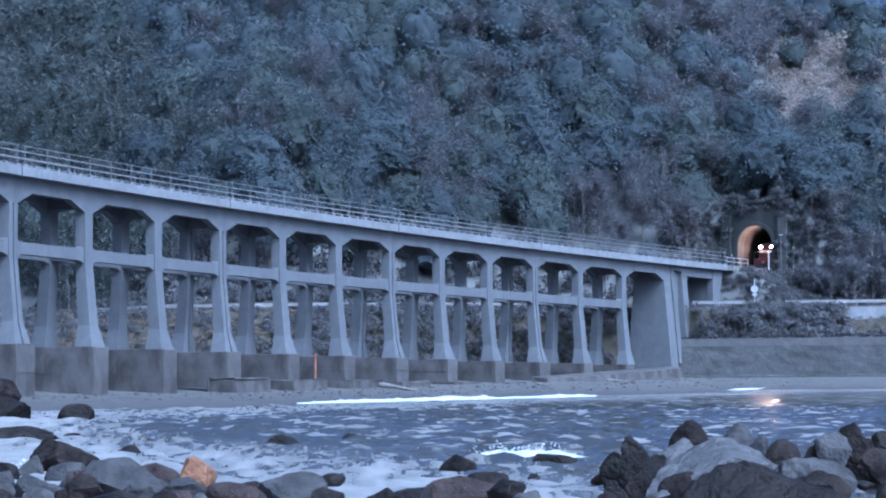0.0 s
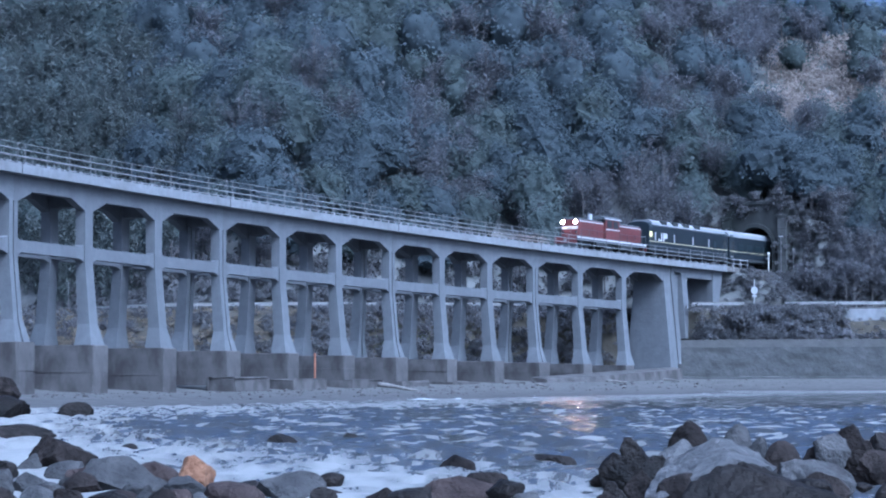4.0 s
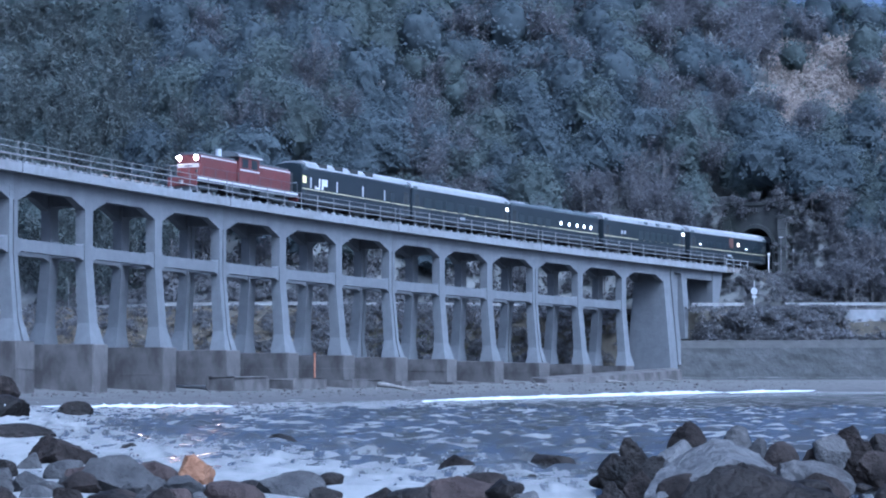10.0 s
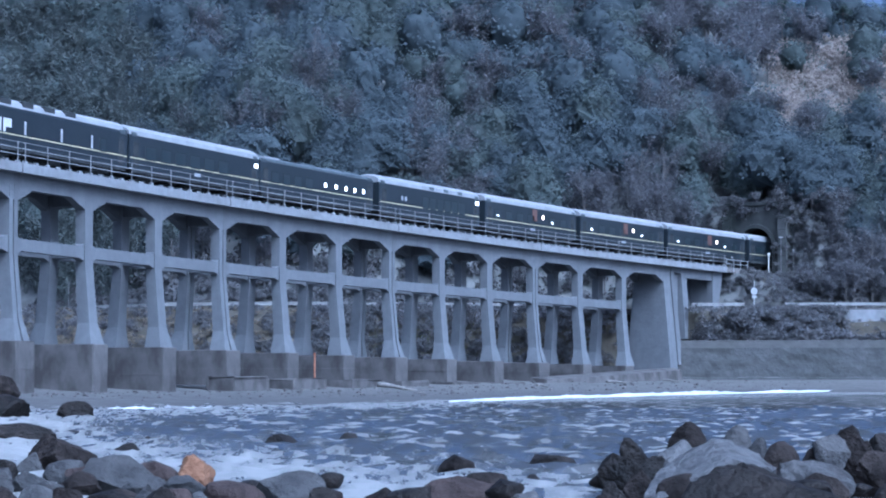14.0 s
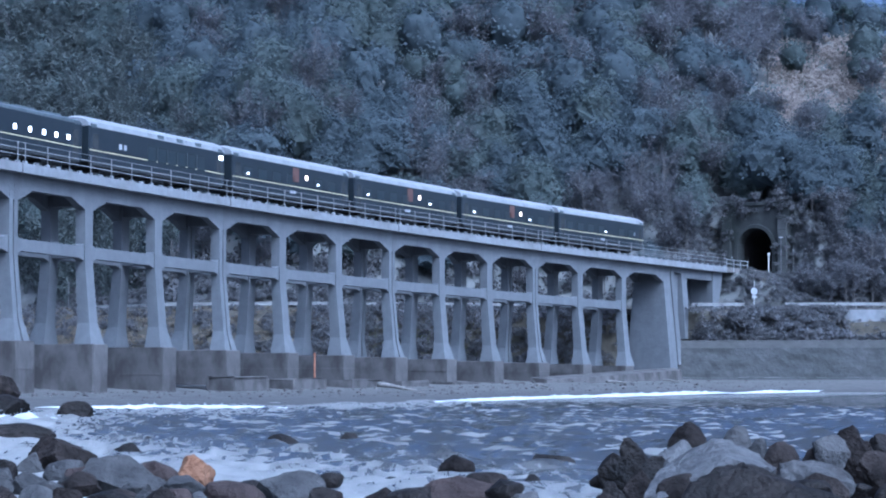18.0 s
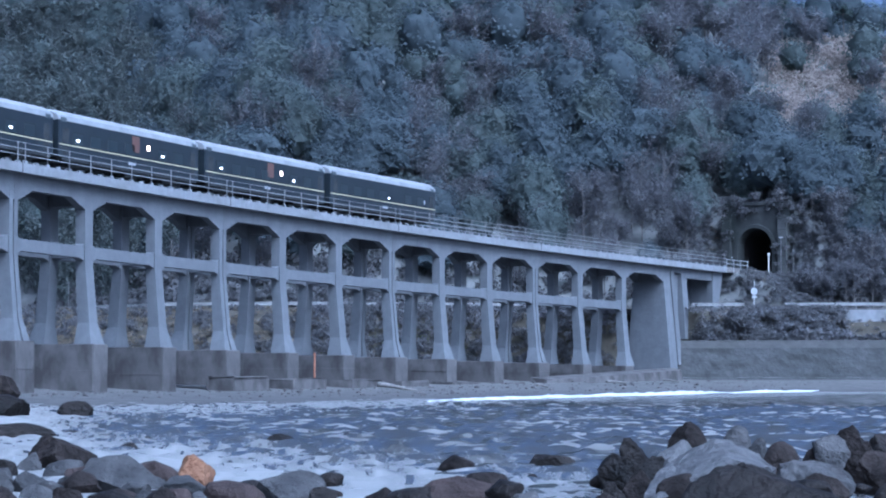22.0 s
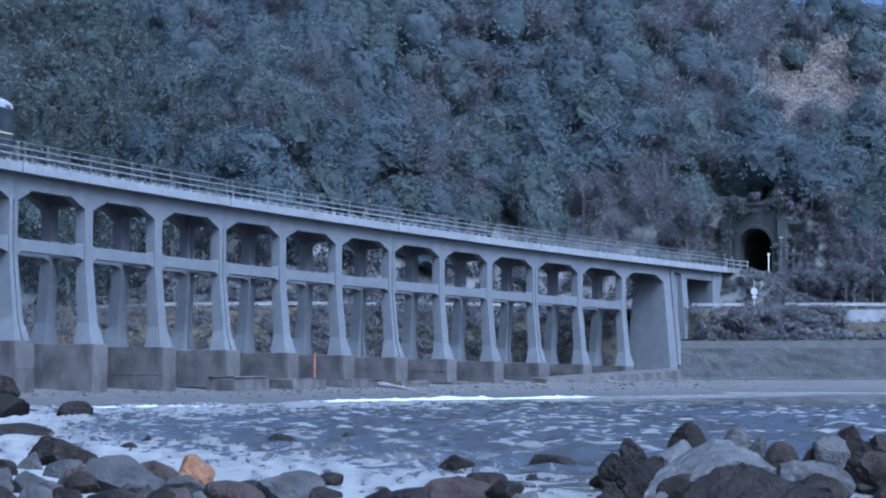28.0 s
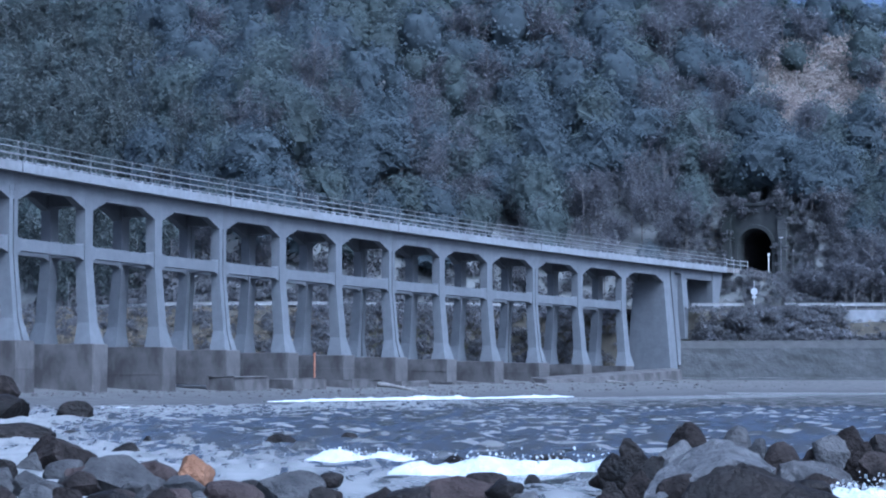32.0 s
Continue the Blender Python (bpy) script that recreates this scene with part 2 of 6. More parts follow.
def road_at(x, y):
    """Distance behind the road's middle (inland positive), and the road's height."""
    best = None
    for (ax, ay, az), (bx, by, bz) in zip(ROAD, ROAD[1:]):
        dx, dy = bx - ax, by - ay
        L = math.hypot(dx, dy)
        t = min(1.0, max(0.0, ((x - ax) * dx + (y - ay) * dy) / (L * L)))
        d = math.hypot(x - ax - t * dx, y - ay - t * dy)
        if best is None or d < best[0]:
            side = (-(x - ax) * dy + (y - ay) * dx) / L
            best = (d, d if side > 0 else -d, az + t * (bz - az))
    return best[1], best[2]


def wall_y(x):
    return 278.4 - 0.2 * (x - 27.0) if x < 60 else 271.8 - 0.02 * (x - 60)


def ground(x, y):
    s, o = rail_coords(x, y)
    q, zr = road_at(x, y)
    bump = noise.noise((x * 0.11, y * 0.11, 3.1))
    fine = noise.noise((x * 0.45, y * 0.45, 7.7))
    if y < 60 and q < 0:
        # the shore on which the camera stands
        t = sm((34 - y + 0.10 * abs(x - 6)) / 12)
        return -0.9 + 1.0 * t + 0.08 * bump
    if q > 4.5:
        # the wooded hill
        far = q - 4.5
        cap = 150 - 97.3 * sm((x / max(y, 1) - 0.075) / 0.05)
        rise = 0.74 * far
        rise = cap * (1 - math.exp(-rise / cap * (1 + 0.35 * rise / cap)))
        lump = (3.2 * noise.noise((x * 0.03, y * 0.03, 1.0)) + 1.4 * bump) * sm(far / 25)
        z = zr + rise + lump + 0.3 * fine
        track = Z_RAIL - 0.75 + GRADE * s
        side = abs(o - MID)
        if s < PORTAL_S + 0.8 and s > 95 and side < 10:
            z = z + (track - z) * (1 - sm((side - 3.2) / 5.0)) if z > track else max(z, track - max(0.0, side - 3.0) * 0.7)
        elif s >= PORTAL_S and side < 9 and s < PORTAL_S + 240:
            z = max(z, track + 9.2 - 0.9 * max(0.0, side - 4))
        return z
    if q > -4.5:
        return zr - 0.12
    # below the road: bank, beach, sea bed
    beach_top = 0.4 + 0.8 * min(1.0, max(0.0, s / 80))
    if x > 27.2:
        w = y - wall_y(x)
        if w > 2.2:
            t = (w - 2.2) / (w - 2.2 + max(0.01, -q - 4.5))
            base = 5.55 + (zr - 5.7) * sm(t * 1.15) ** (1 + 4 * sm((x - 43) / 5)) + 0.25 * bump * sm(w / 3)
            if 90 < s < 112 and abs(o - MID) < 5:
                base = min(base, zr)
            return base
        return 1.3 + 0.045 * min(w, 0) + 0.08 * fine * sm((w + 34) / 12) if w > -30 else max(-3.0, -0.05 + 0.02 * (w + 30))
    if o < -31:
        return max(-3.0, 0.04 * (o + 31) + 0.03 * bump)
    if o < -1:
        return beach_top * (o + 31) / 30 + (0.10 * bump + 0.05 * fine) * sm((o + 31) / 10)
    if o < 5.5:
        return beach_top + 0.4 * (o + 1) / 6.5 + 0.08 * fine
    t = (o - 5.5) / (o - 5.5 + max(0.01, -q - 4.5))
    return beach_top + 0.4 + (zr - 0.5 - beach_top) * sm(t * 1.03) ** 3 + 0.35 * bump * sm(t * 3) + 0.15 * fine


# ---- ground and sea ----
def earth_material():
    """Shingle by the sea, dry grass on the banks, leaf mould on the hill, told apart by height and slope of the land."""
    m = surface("earth", (0.085, 0.088, 0.086), (0.135, 0.135, 0.128), 0.5, 0.95, 0.8)
    nt = m.node_tree
    n, l = nt.nodes, nt.links
    b = n["Principled BSDF"]
    hill = b.inputs["Base Color"].links[0].from_socket
    geo = n.new("ShaderNodeNewGeometry")
    xyz = n.new("ShaderNodeSeparateXYZ")
    l.new(geo.outputs["Position"], xyz.inputs["Vector"])
    grain = n.new("ShaderNodeTexNoise")
    grain.inputs["Scale"].default_value, grain.inputs["Detail"].default_value = 0.6, 10
    l.new(geo.outputs["Position"], grain.inputs["Vector"])
    pebble = n.new("ShaderNodeTexVoronoi")
    pebble.inputs["Scale"].default_value = 2.2
    l.new(geo.outputs["Position"], pebble.inputs["Vector"])
    add = n.new("ShaderNodeMath")
    add.operation = "MULTIPLY_ADD"
    l.new(grain.outputs["Fac"], add.inputs[0])
    add.inputs[1].default_value = 1.6
    l.new(xyz.outputs["Z"], add.inputs[2])
    shingle = n.new("ShaderNodeMix")
    shingle.data_type = "RGBA"
    l.new(pebble.outputs["Color"], shingle.inputs["Factor"])
    shingle.inputs["A"].default_value, shingle.inputs["B"].default_value = (0.055, 0.053, 0.05, 1), (0.11, 0.106, 0.1, 1)
    wet = n.new("ShaderNodeMapRange")
    l.new(add.outputs["Value"], wet.inputs["Value"])
    wet.inputs["From Min"].default_value, wet.inputs["From Max"].default_value = 0.75, 1.25
    beach = n.new("ShaderNodeMix")
    beach.data_type = "RGBA"
    l.new(wet.outputs["Result"], beach.inputs["Factor"])
    beach.inputs["A"].default_value = (0.046, 0.044, 0.043, 1)
    l.new(shingle.outputs["Result"], beach.inputs["B"])
    colour = beach.outputs["Result"]
    grass = n.new("ShaderNodeValToRGB")
    grass.color_ramp.elements[0].color, grass.color_ramp.elements[1].color = (0.026, 0.025, 0.02, 1), (0.078, 0.067, 0.048, 1)
    l.new(grain.outputs["Fac"], grass.inputs["Fac"])
    for lo, hi, source in ((2.6, 3.6, grass.outputs["Color"]), (9.5, 12.0, hill)):
        step = n.new("ShaderNodeMapRange")
        l.new(add.outputs["Value"], step.inputs["Value"])
        step.inputs["From Min"].default_value, step.inputs["From Max"].default_value = lo, hi
        mix = n.new("ShaderNodeMix")
        mix.data_type = "RGBA"
        l.new(step.outputs["Result"], mix.inputs["Factor"])
        l.new(colour, mix.inputs["A"])
        l.new(source, mix.inputs["B"])
        colour = mix.outputs["Result"]
    l.new(colour, b.inputs["Base Color"])
    return m


def axis(lo, hi, step, reach, growth=1.5):
    """Even steps from lo to hi, then longer and longer ones out to reach on both sides."""
    mid = list(np.arange(lo, hi + 0.01, step))
    out, d = [], step
    while not out or out[-1] < reach:
        d *= growth if d < 2 else 1.5
        out.append((out[-1] if out else 0) + d)
    return np.array([lo - v for v in out[::-1]] + mid + [hi + v for v in out])


GRID = {}


def lie(x, y):
    """The height of the ground sheet as built."""
    xs, ys, z = GRID["xs"], GRID["ys"], GRID["z"]
    i, j = int(np.searchsorted(xs, x)) - 1, int(np.searchsorted(ys, y)) - 1
    a, b = (x - xs[i]) / (xs[i + 1] - xs[i]), (y - ys[j]) / (ys[j + 1] - ys[j])
    return float((z[j, i] * (1 - a) + z[j, i + 1] * a) * (1 - b) + (z[j + 1, i] * (1 - a) + z[j + 1, i + 1] * a) * b)


def build_ground():
    xs, ys = axis(-112, 124, 1.5, 2500), axis(20, 430, 1.5, 3000)
    verts = [(x, y, ground(x, y)) for y in ys for x in xs]
    nx = len(xs)
    GRID.update(xs=xs, ys=ys, z=np.array([v[2] for v in verts]).reshape(len(ys), nx))
    faces = []
    for j in range(len(ys) - 1):
        for i in range(nx - 1):
            s, o = rail_coords((xs[i] + xs[i + 1]) / 2, (ys[j] + ys[j + 1]) / 2)
            if PORTAL_S - 1.2 < s < PORTAL_S + 6 and abs(o - MID) < 3.6:
                continue
            a = j * nx + i
            faces.append((a, a + 1, a + nx + 1, a + nx))
    me = bpy.data.meshes.new("ground")
    me.from_pydata(verts, [], faces)
    ob = shape("ground", me, earth_material(), smooth=True)
    return tagged(ob, "wooded hillside running down to a grey shingle beach", "ground", kind="structure")


def water_material():
    """Dark clear water; froth among the near rocks and a thin wash of foam along the far beach; sky glints painted on.
    """
    m = bpy.data.materials.new("sea_water")
    m.use_nodes = True
    nt = m.node_tree
    n, l = nt.nodes, nt.links
    b = n["Principled BSDF"]
    b.inputs["IOR"].default_value = 1.33

    def value(op, a, c):
        k = n.new("ShaderNodeMath")
        k.operation = op
        for i, v in enumerate((a, c)):
            if isinstance(v, float):
                k.inputs[i].default_value = v
            else:
                l.new(v, k.inputs[i])
        return k.outputs["Value"]

    def ranged(source, f0, f1, t0, t1):
        k = n.new("ShaderNodeMapRange")
        k.interpolation_type = "SMOOTHSTEP"
        l.new(source, k.inputs["Value"])
        for key, v in (("From Min", f0), ("From Max", f1), ("To Min", t0), ("To Max", t1)):
            k.inputs[key].default_value = v
        return k.outputs["Result"]

    def noisy(stretch, scale, detail, rough=0.6, twist=0.0):
        mp, k = n.new("ShaderNodeMapping"), n.new("ShaderNodeTexNoise")
        mp.inputs["Scale"].default_value = (*stretch, 1)
        l.new(tc.outputs["Object"], mp.inputs["Vector"])
        l.new(mp.outputs["Vector"], k.inputs["Vector"])
        for key, v in (("Scale", scale), ("Detail", detail), ("Roughness", rough), ("Distortion", twist)):
            k.inputs[key].default_value = v
        return k.outputs["Fac"]

    tc, geo = n.new("ShaderNodeTexCoord"), n.new("ShaderNodeNewGeometry")
    sep = n.new("ShaderNodeSeparateXYZ")
    l.new(geo.outputs["Position"], sep.inputs["Vector"])
    lace = noisy((1.0, 0.3), 2.2, 12, 0.7, 0.5)
    zone = noisy((1.0, 0.35), 0.16, 3)
    # the near shore, further out towards the open side
    offing = value("ADD", sep.outputs["Y"], value("MULTIPLY", sep.outputs["X"], 2.2))
    inshore = ranged(offing, 24.0, 66.0, 0.35, -0.06)
    far = n.new("ShaderNodeVectorMath")
    far.operation = "DISTANCE"
    l.new(geo.outputs["Position"], far.inputs[0])
    far.inputs[1].default_value = (CENTRE.x, CENTRE.y, 0.0)
    wash = ranged(far.outputs["Value"], RADIUS - 54.0, RADIUS - 38.0, 0.0, 0.32)
    froth = value("ADD", value("ADD", lace, inshore), value("ADD", wash, value("MULTIPLY", zone, 0.3)))
    body = ranged(froth, 0.77, 1.03, 0.0, 1.0)
    # sky glints on the chop, painted into the colour as short pale dashes
    glint = value("ADD", noisy((0.36, 0.55), 2.3, 2, 0.5, 0.1), value("MULTIPLY", zone, 0.22))
    mask = value("MAXIMUM", body, value("MULTIPLY", ranged(glint, 0.65, 0.76, 0.0, 0.85), ranged(offing, 36.0, 66.0, 0.25, 1.0)))
    mix = n.new("ShaderNodeMix")
    mix.data_type = "RGBA"
    l.new(mask, mix.inputs["Factor"])
    mix.inputs["A"].default_value, mix.inputs["B"].default_value = (0.036, 0.036, 0.035, 1), (0.2, 0.198, 0.192, 1)
    l.new(mix.outputs["Result"], b.inputs["Base Color"])
    l.new(ranged(mask, 0.0, 1.0, 0.09, 0.7), b.inputs["Roughness"])
    bp = n.new("ShaderNodeBump")
    bp.inputs["Strength"].default_value, bp.inputs["Distance"].default_value = 0.1, 0.12
    l.new(noisy((1.0, 1.0), 4.5, 4), bp.inputs["Height"])
    l.new(bp.outputs["Normal"], b.inputs["Normal"])
    return m


def build_water():
    """The sea, its chop in the mesh; the whole sheet drifts slowly inshore."""
    xs, ys = axis(-24, 27, 0.19, 2500, 1.15), axis(27, 106, 0.2, 2600, 1.06)
    X, Y = np.meshgrid(xs, ys)
    Z = np.zeros_like(X)
    rng = np.random.RandomState(5)
    for k in range(110):
        # short steep chop, with a little swell under it
        long = k % 5 == 0
        wave = rng.uniform(2.5, 8.0) if long else rng.uniform(0.55, 1.5)
        turn = rng.normal(1.55, 0.35 if long else 0.5)
        amp = 0.0022 * wave ** 0.5 if long else 0.0085
        near_fade = np.clip(1.6 - np.hypot(X, Y - 60) / (62 * wave), 0, 1)
        Z += near_fade * amp * np.sin((X * np.cos(turn) + Y * np.sin(turn)) * 2 * np.pi / wave + rng.uniform(0, 6.28))
    tall = 0.056
    Z = 0.36 * Z + 1.25 * np.maximum(0, Z - 0.4 * tall)
    patch = 0.8 + 0.4 * np.sin(X * 0.09 + 1.0 + 0.4 * np.sin(Y * 0.07)) * np.sin(Y * 0.055 + 0.5)
    fade = np.clip((260 - np.abs(Y - 90)) / 120, 0, 1) * np.clip((150 - np.abs(X)) / 80, 0, 1)
    Z = Z * patch * fade * np.clip((Y - 10) / 40, 0.35, 1)
    nx, ny = len(xs), len(ys)
    idx = np.arange(nx * ny).reshape(ny, nx)
    quads = np.stack([idx[:-1, :-1], idx[:-1, 1:], idx[1:, 1:], idx[1:, :-1]], -1).reshape(-1, 4)
    me = bpy.data.meshes.new("water")
    me.from_pydata(np.stack([X, Y, Z], -1).reshape(-1, 3).tolist(), [], quads.tolist())
    ob = shape("water", me, water_material(), smooth=True)
    return tagged(ob, "choppy blue-grey sea water with streaks of foam and painted sky glints", "sea", kind="structure")


build_ground()
water = build_water()


# ---- the viaduct ----
STRUT = (9.95, 10.8)       # heights at s = 0
SPRING, CROWN = 13.45, 14.25
HW = 0.55


def column(bm, ds, o_side, hw0=-1.0, hw1=1.0, foot=True):
    """One concrete leg: upright above, battered outward below, with a flared foot. o_side 0: sea row, 1: inland row."""
    flip = (lambda o: o) if o_side == 0 else (lambda o: 2 * MID - o)
    levels = [(Z_FOOT, -0.8, 0.6, 1.0), (Z_FOOT + 1.55, -0.42, 0.55, 0.6), (STRUT[0] - 0.2, 0.0, 0.8, HW), (CROWN + 0.3, 0.0, 0.8, HW)]
    rings = []
    for z, o0, o1, hw in levels:
        pts = []
        for du, o in ((hw0 * hw, o0), (hw1 * hw, o0), (hw1 * hw, o1), (hw0 * hw, o1)):
            p = near(ds + du, flip(o), z)
            pts.append(p)
        rings.append(pts)
    return loft(rings, bm)


def frame_unit():
    """Three bays of the rigid-frame viaduct between two joints, built at its own middle."""
    top = new("viaduct")
    half = 1.5 * BAY
    gap = 0.085
    cols = [(-half, gap / HW, 1.0), (-half + BAY, -1, 1), (half - BAY, -1, 1), (half, -1.0, -gap / HW)]
    for side in (0, 1):
        for ds, a, b in cols:
            part("column", column(None, ds, side, a, b), CONCRETE, top)
        for i in range(3):
            d0, d1 = -half + i * BAY, -half + (i + 1) * BAY
            bay_parts(top, d0, d1, side)
    for i, (ds, a, b) in enumerate(cols):
        u0, u1 = ds + a * HW + 0.08, ds + b * HW - 0.08
        for z0, z1, name in ((STRUT[0] + 0.05, STRUT[1] - 0.05, "cross_strut"), (CROWN - 0.5, Z_SLAB, "cross_beam")):
            part(name, prism([(u0, z0), (u1, z0), (u1, z1), (u0, z1)], lambda u, v, k: near(u, (0.75, 2 * MID - 0.75)[k], v)), CONCRETE, top)
    deck_parts(top, -half + gap, half - gap)
    return top


def bay_parts(top, d0, d1, side, strut=True, chamfer=2.0):
    flip = (lambda o: o) if side == 0 else (lambda o: 2 * MID - o)
    a, b = d0 + HW - 0.02, d1 - HW + 0.02
    c = chamfer
    web = [(a, SPRING), (a + c, CROWN), (b - c, CROWN), (b, SPRING), (b + HW + 0.02 - 0.03, SPRING), (b + HW + 0.02 - 0.03, Z_SLAB), (a - HW - 0.02 + 0.03, Z_SLAB), (a - HW - 0.02 + 0.03, SPRING)]
    part("spandrel_beam", prism(web, lambda u, v, k: near(u, flip((0.004, 0.62)[k]), v)), CONCRETE, top)
    if strut:
        z0, z1 = STRUT
        bar = [(a, z0 - 0.22), (a + 0.7, z0), (b - 0.7, z0), (b, z0 - 0.22), (b, z1 + 0.2), (b - 0.5, z1), (a + 0.5, z1), (a, z1 + 0.2)]
        part("strut", prism(bar, lambda u, v, k: near(u, flip((0.09, 0.70)[k]), v)), CONCRETE, top)


def deck_parts(top, d0, d1):
    n = max(2, round((d1 - d0) / 3.4))
    us = [d0 + (d1 - d0) * i / n for i in range(n + 1)]
    outline = [(-0.7, 15.31), (0.05, 15.31), (0.3, 15.12), (2 * MID - 0.3, 15.12), (2 * MID - 0.05, 15.31), (2 * MID + 0.7, 15.31), (2 * MID + 0.7, 15.98), (2 * MID + 0.45, 15.98), (2 * MID + 0.4, 15.72), (-0.4, 15.72), (-0.45, 15.98), (-0.7, 15.98)]
    part("deck_slab", loft([[near(u, o, z) for o, z in outline] for u in us]), FASCIA, top)
    bed = [(-0.38, 15.73), (0.1, 15.96), (2 * MID - 0.1, 15.96), (2 * MID + 0.38, 15.73)]
    part("ballast_bed", loft([[near(u, o, z) for o, z in bed] for u in us]), BALLAST, top)
    for o in (MID - 0.57, MID + 0.57):
        prof = [(o - 0.035, 15.964), (o + 0.035, 15.964), (o + 0.035, Z_RAIL), (o - 0.035, Z_RAIL)]
        part("running_rail", loft([[near(u, a, z) for a, z in prof] for u in us]), STEEL, top)
    m = int((d1 - d0) / 2.93)
    for side in (0, 1):
        flip = (lambda o: o) if side == 0 else (lambda o: 2 * MID - o)
        for z, r, material in ((16.53, 0.032, RAIL_PIPE), (16.98, 0.032, RAIL_PIPE), (17.4, 0.022, STEEL)):
            prof = [(-0.59 - r, z - r), (-0.59 + r, z - r), (-0.59 + r, z + r), (-0.59 - r, z + r)]
            part("handrail", loft([[near(u, flip(o), zz) for o, zz in prof] for u in us]), material, top)
        for i in range(m + 1):
            u = d0 + 0.4 + (d1 - d0 - 0.8) * i / m
            p, q = near(u, flip(-0.6), 15.96), near(u, flip(-0.6), 17.43)
            part("railing_post", rod(p, q, 0.04, 6), STEEL, top)
            for du in (0.0, 1.46):
                if u + du < d1 - 0.2:
                    a = near(u + du, flip(-0.56), 16.03)
                    part("bracket_block", box(a.x - 0.16, a.x + 0.16, a.y - 0.13, a.y + 0.13, a.z - 0.06, a.z + 0.1), FASCIA, top)


def end_unit():
    """The last two bays, the solid wall pier and the short span over the road."""
    top = new("viaduct")
    g = 0.085
    # distances from the seat at s = 61.56
    b1, b2 = BAY + 0.35, 2 * BAY + 0.8
    cols = [(0.0, g / HW, 1.0), (b1, -1, 1), (b2, -1, 1)]
    for side in (0, 1):
        for ds, a, b in cols:
            part("column", column(None, ds, side, a, b), CONCRETE, top)
        bay_parts(top, 0, b1, side)
        bay_parts(top, b1, b2, side)
        bay_parts(top, b2, 31.9, side, strut=False)
    for ds, a, b in cols:
        u0, u1 = ds + a * HW + 0.08, ds + b * HW - 0.08
        for z0, z1, name in ((STRUT[0] + 0.05, STRUT[1] - 0.05, "cross_strut"), (CROWN - 0.5, Z_SLAB, "cross_beam")):
            part(name, prism([(u0, z0), (u1, z0), (u1, z1), (u0, z1)], lambda u, v, k: near(u, (0.75, 2 * MID - 0.75)[k], v)), CONCRETE, top)
    def slab_pier(name, u0, u1, z0, flare, o0=0.0, o1=2 * MID, ztop=Z_SLAB):
        rings = []
        for z, f in ((z0, flare), (z0 + (ztop - z0) * 0.5, flare * 0.45), (ztop - 1.2, 0.0), (ztop - 0.004, 0.0)):
            rings.append([near(u0 - 0.1 * f, o0 - f, z), near(u1 + 0.1 * f, o0 - f, z), near(u1 + 0.1 * f, o1 + f, z), near(u0 - 0.1 * f, o1 + f, z)])
        part(name, loft(rings), CONCRETE, top)
    slab_pier("wall_pier", 31.3, 33.0, 3.0, 1.0)
    slab_pier("wall_pier", 33.35, 34.2, 4.0, 1.0)
    slab_pier("wall_pier", 36.1, 37.4, 7.0, 0.5)
    part("pier_web", prism([(34.15, 7.0), (36.15, 7.0), (36.15, 14.6), (34.15, 14.6)], lambda u, v, k: near(u, (0.5, 2 * MID - 0.5)[k], v)), CONCRETE, top)
    part("abutment_wall", prism([(44.3, 7.0), (46.2, 7.0), (46.2, 15.2), (44.3, 15.2)], lambda u, v, k: near(u, (0.15, 2 * MID - 0.15)[k], v)), CONCRETE, top)
    for o0, o1 in ((-0.1, 0.7), (2 * MID - 0.7, 2 * MID + 0.1)):
        part("wing_wall", prism([(44.15, 9.3), (45.2, 9.3), (46.9, 15.3), (44.15, 15.3)], lambda u, v, k: near(u, (o0, o1)[k], v)), CONCRETE, top)
    for o0, o1 in ((0.0, 0.6), (2 * MID - 0.6, 2 * MID)):
        part("road_span_girder", prism([(37.35, 14.2), (44.2, 14.2), (44.2, 15.3), (34.1, 15.3), (34.1, 14.8), (37.0, 14.6)], lambda u, v, k: near(u, (o0, o1)[k], v)), CONCRETE, top)
    deck_parts(top, g, 46.9)
    return top


unit = tagged(frame_unit(), "pale grey concrete rigid-frame bays of a railway viaduct on splayed legs", "viaduct", "viaduct frames")
unit.matrix_basis = seat(-1.5 * BAY, graded=False)
for k in (-3, -2, 0, 1):
    copy_thing(unit, seat((k + 0.5) * 3 * BAY, graded=False))
end = tagged(end_unit(), "pale grey viaduct end with a solid wall pier and road span", "viaduct")
end.matrix_basis = seat(6 * BAY, graded=False)


# ---- footings of old concrete ----
def footing(s, length, o0, o1, z0, z1, lean=0.0, label="weathered grey concrete footing block under the viaduct legs"):
    top = new("footing")
    top.matrix_basis = seat(s, graded=False)
    zt = z1 - on(s).z
    zb = z0 - on(s).z
    rng = random.Random(int(s * 10))
    bm = box(-length / 2, length / 2, o0, o1, zb, zt, 0.06)
    for v in bm.verts:
        low = (zt - v.co.z) / (zt - zb)
        v.co.x += lean * low + rng.uniform(-0.03, 0.03)
        v.co.y += rng.uniform(-0.04, 0.04)
    part("block", bm, OLD_CONCRETE, top)
    # board-marked lifts of the pour
    for i, f in enumerate((rng.uniform(0.45, 0.6),)):
        z = zb + (zt - zb) * f
        part("pour_ledge", box(-length / 2 - 0.02, length / 2 + 0.02, o0 - 0.02, o1 - 0.4, z - 0.03, z + 0.03, 0.008), OLD_CONCRETE, top)
    return tagged(top, label, "footing", "viaduct footings")


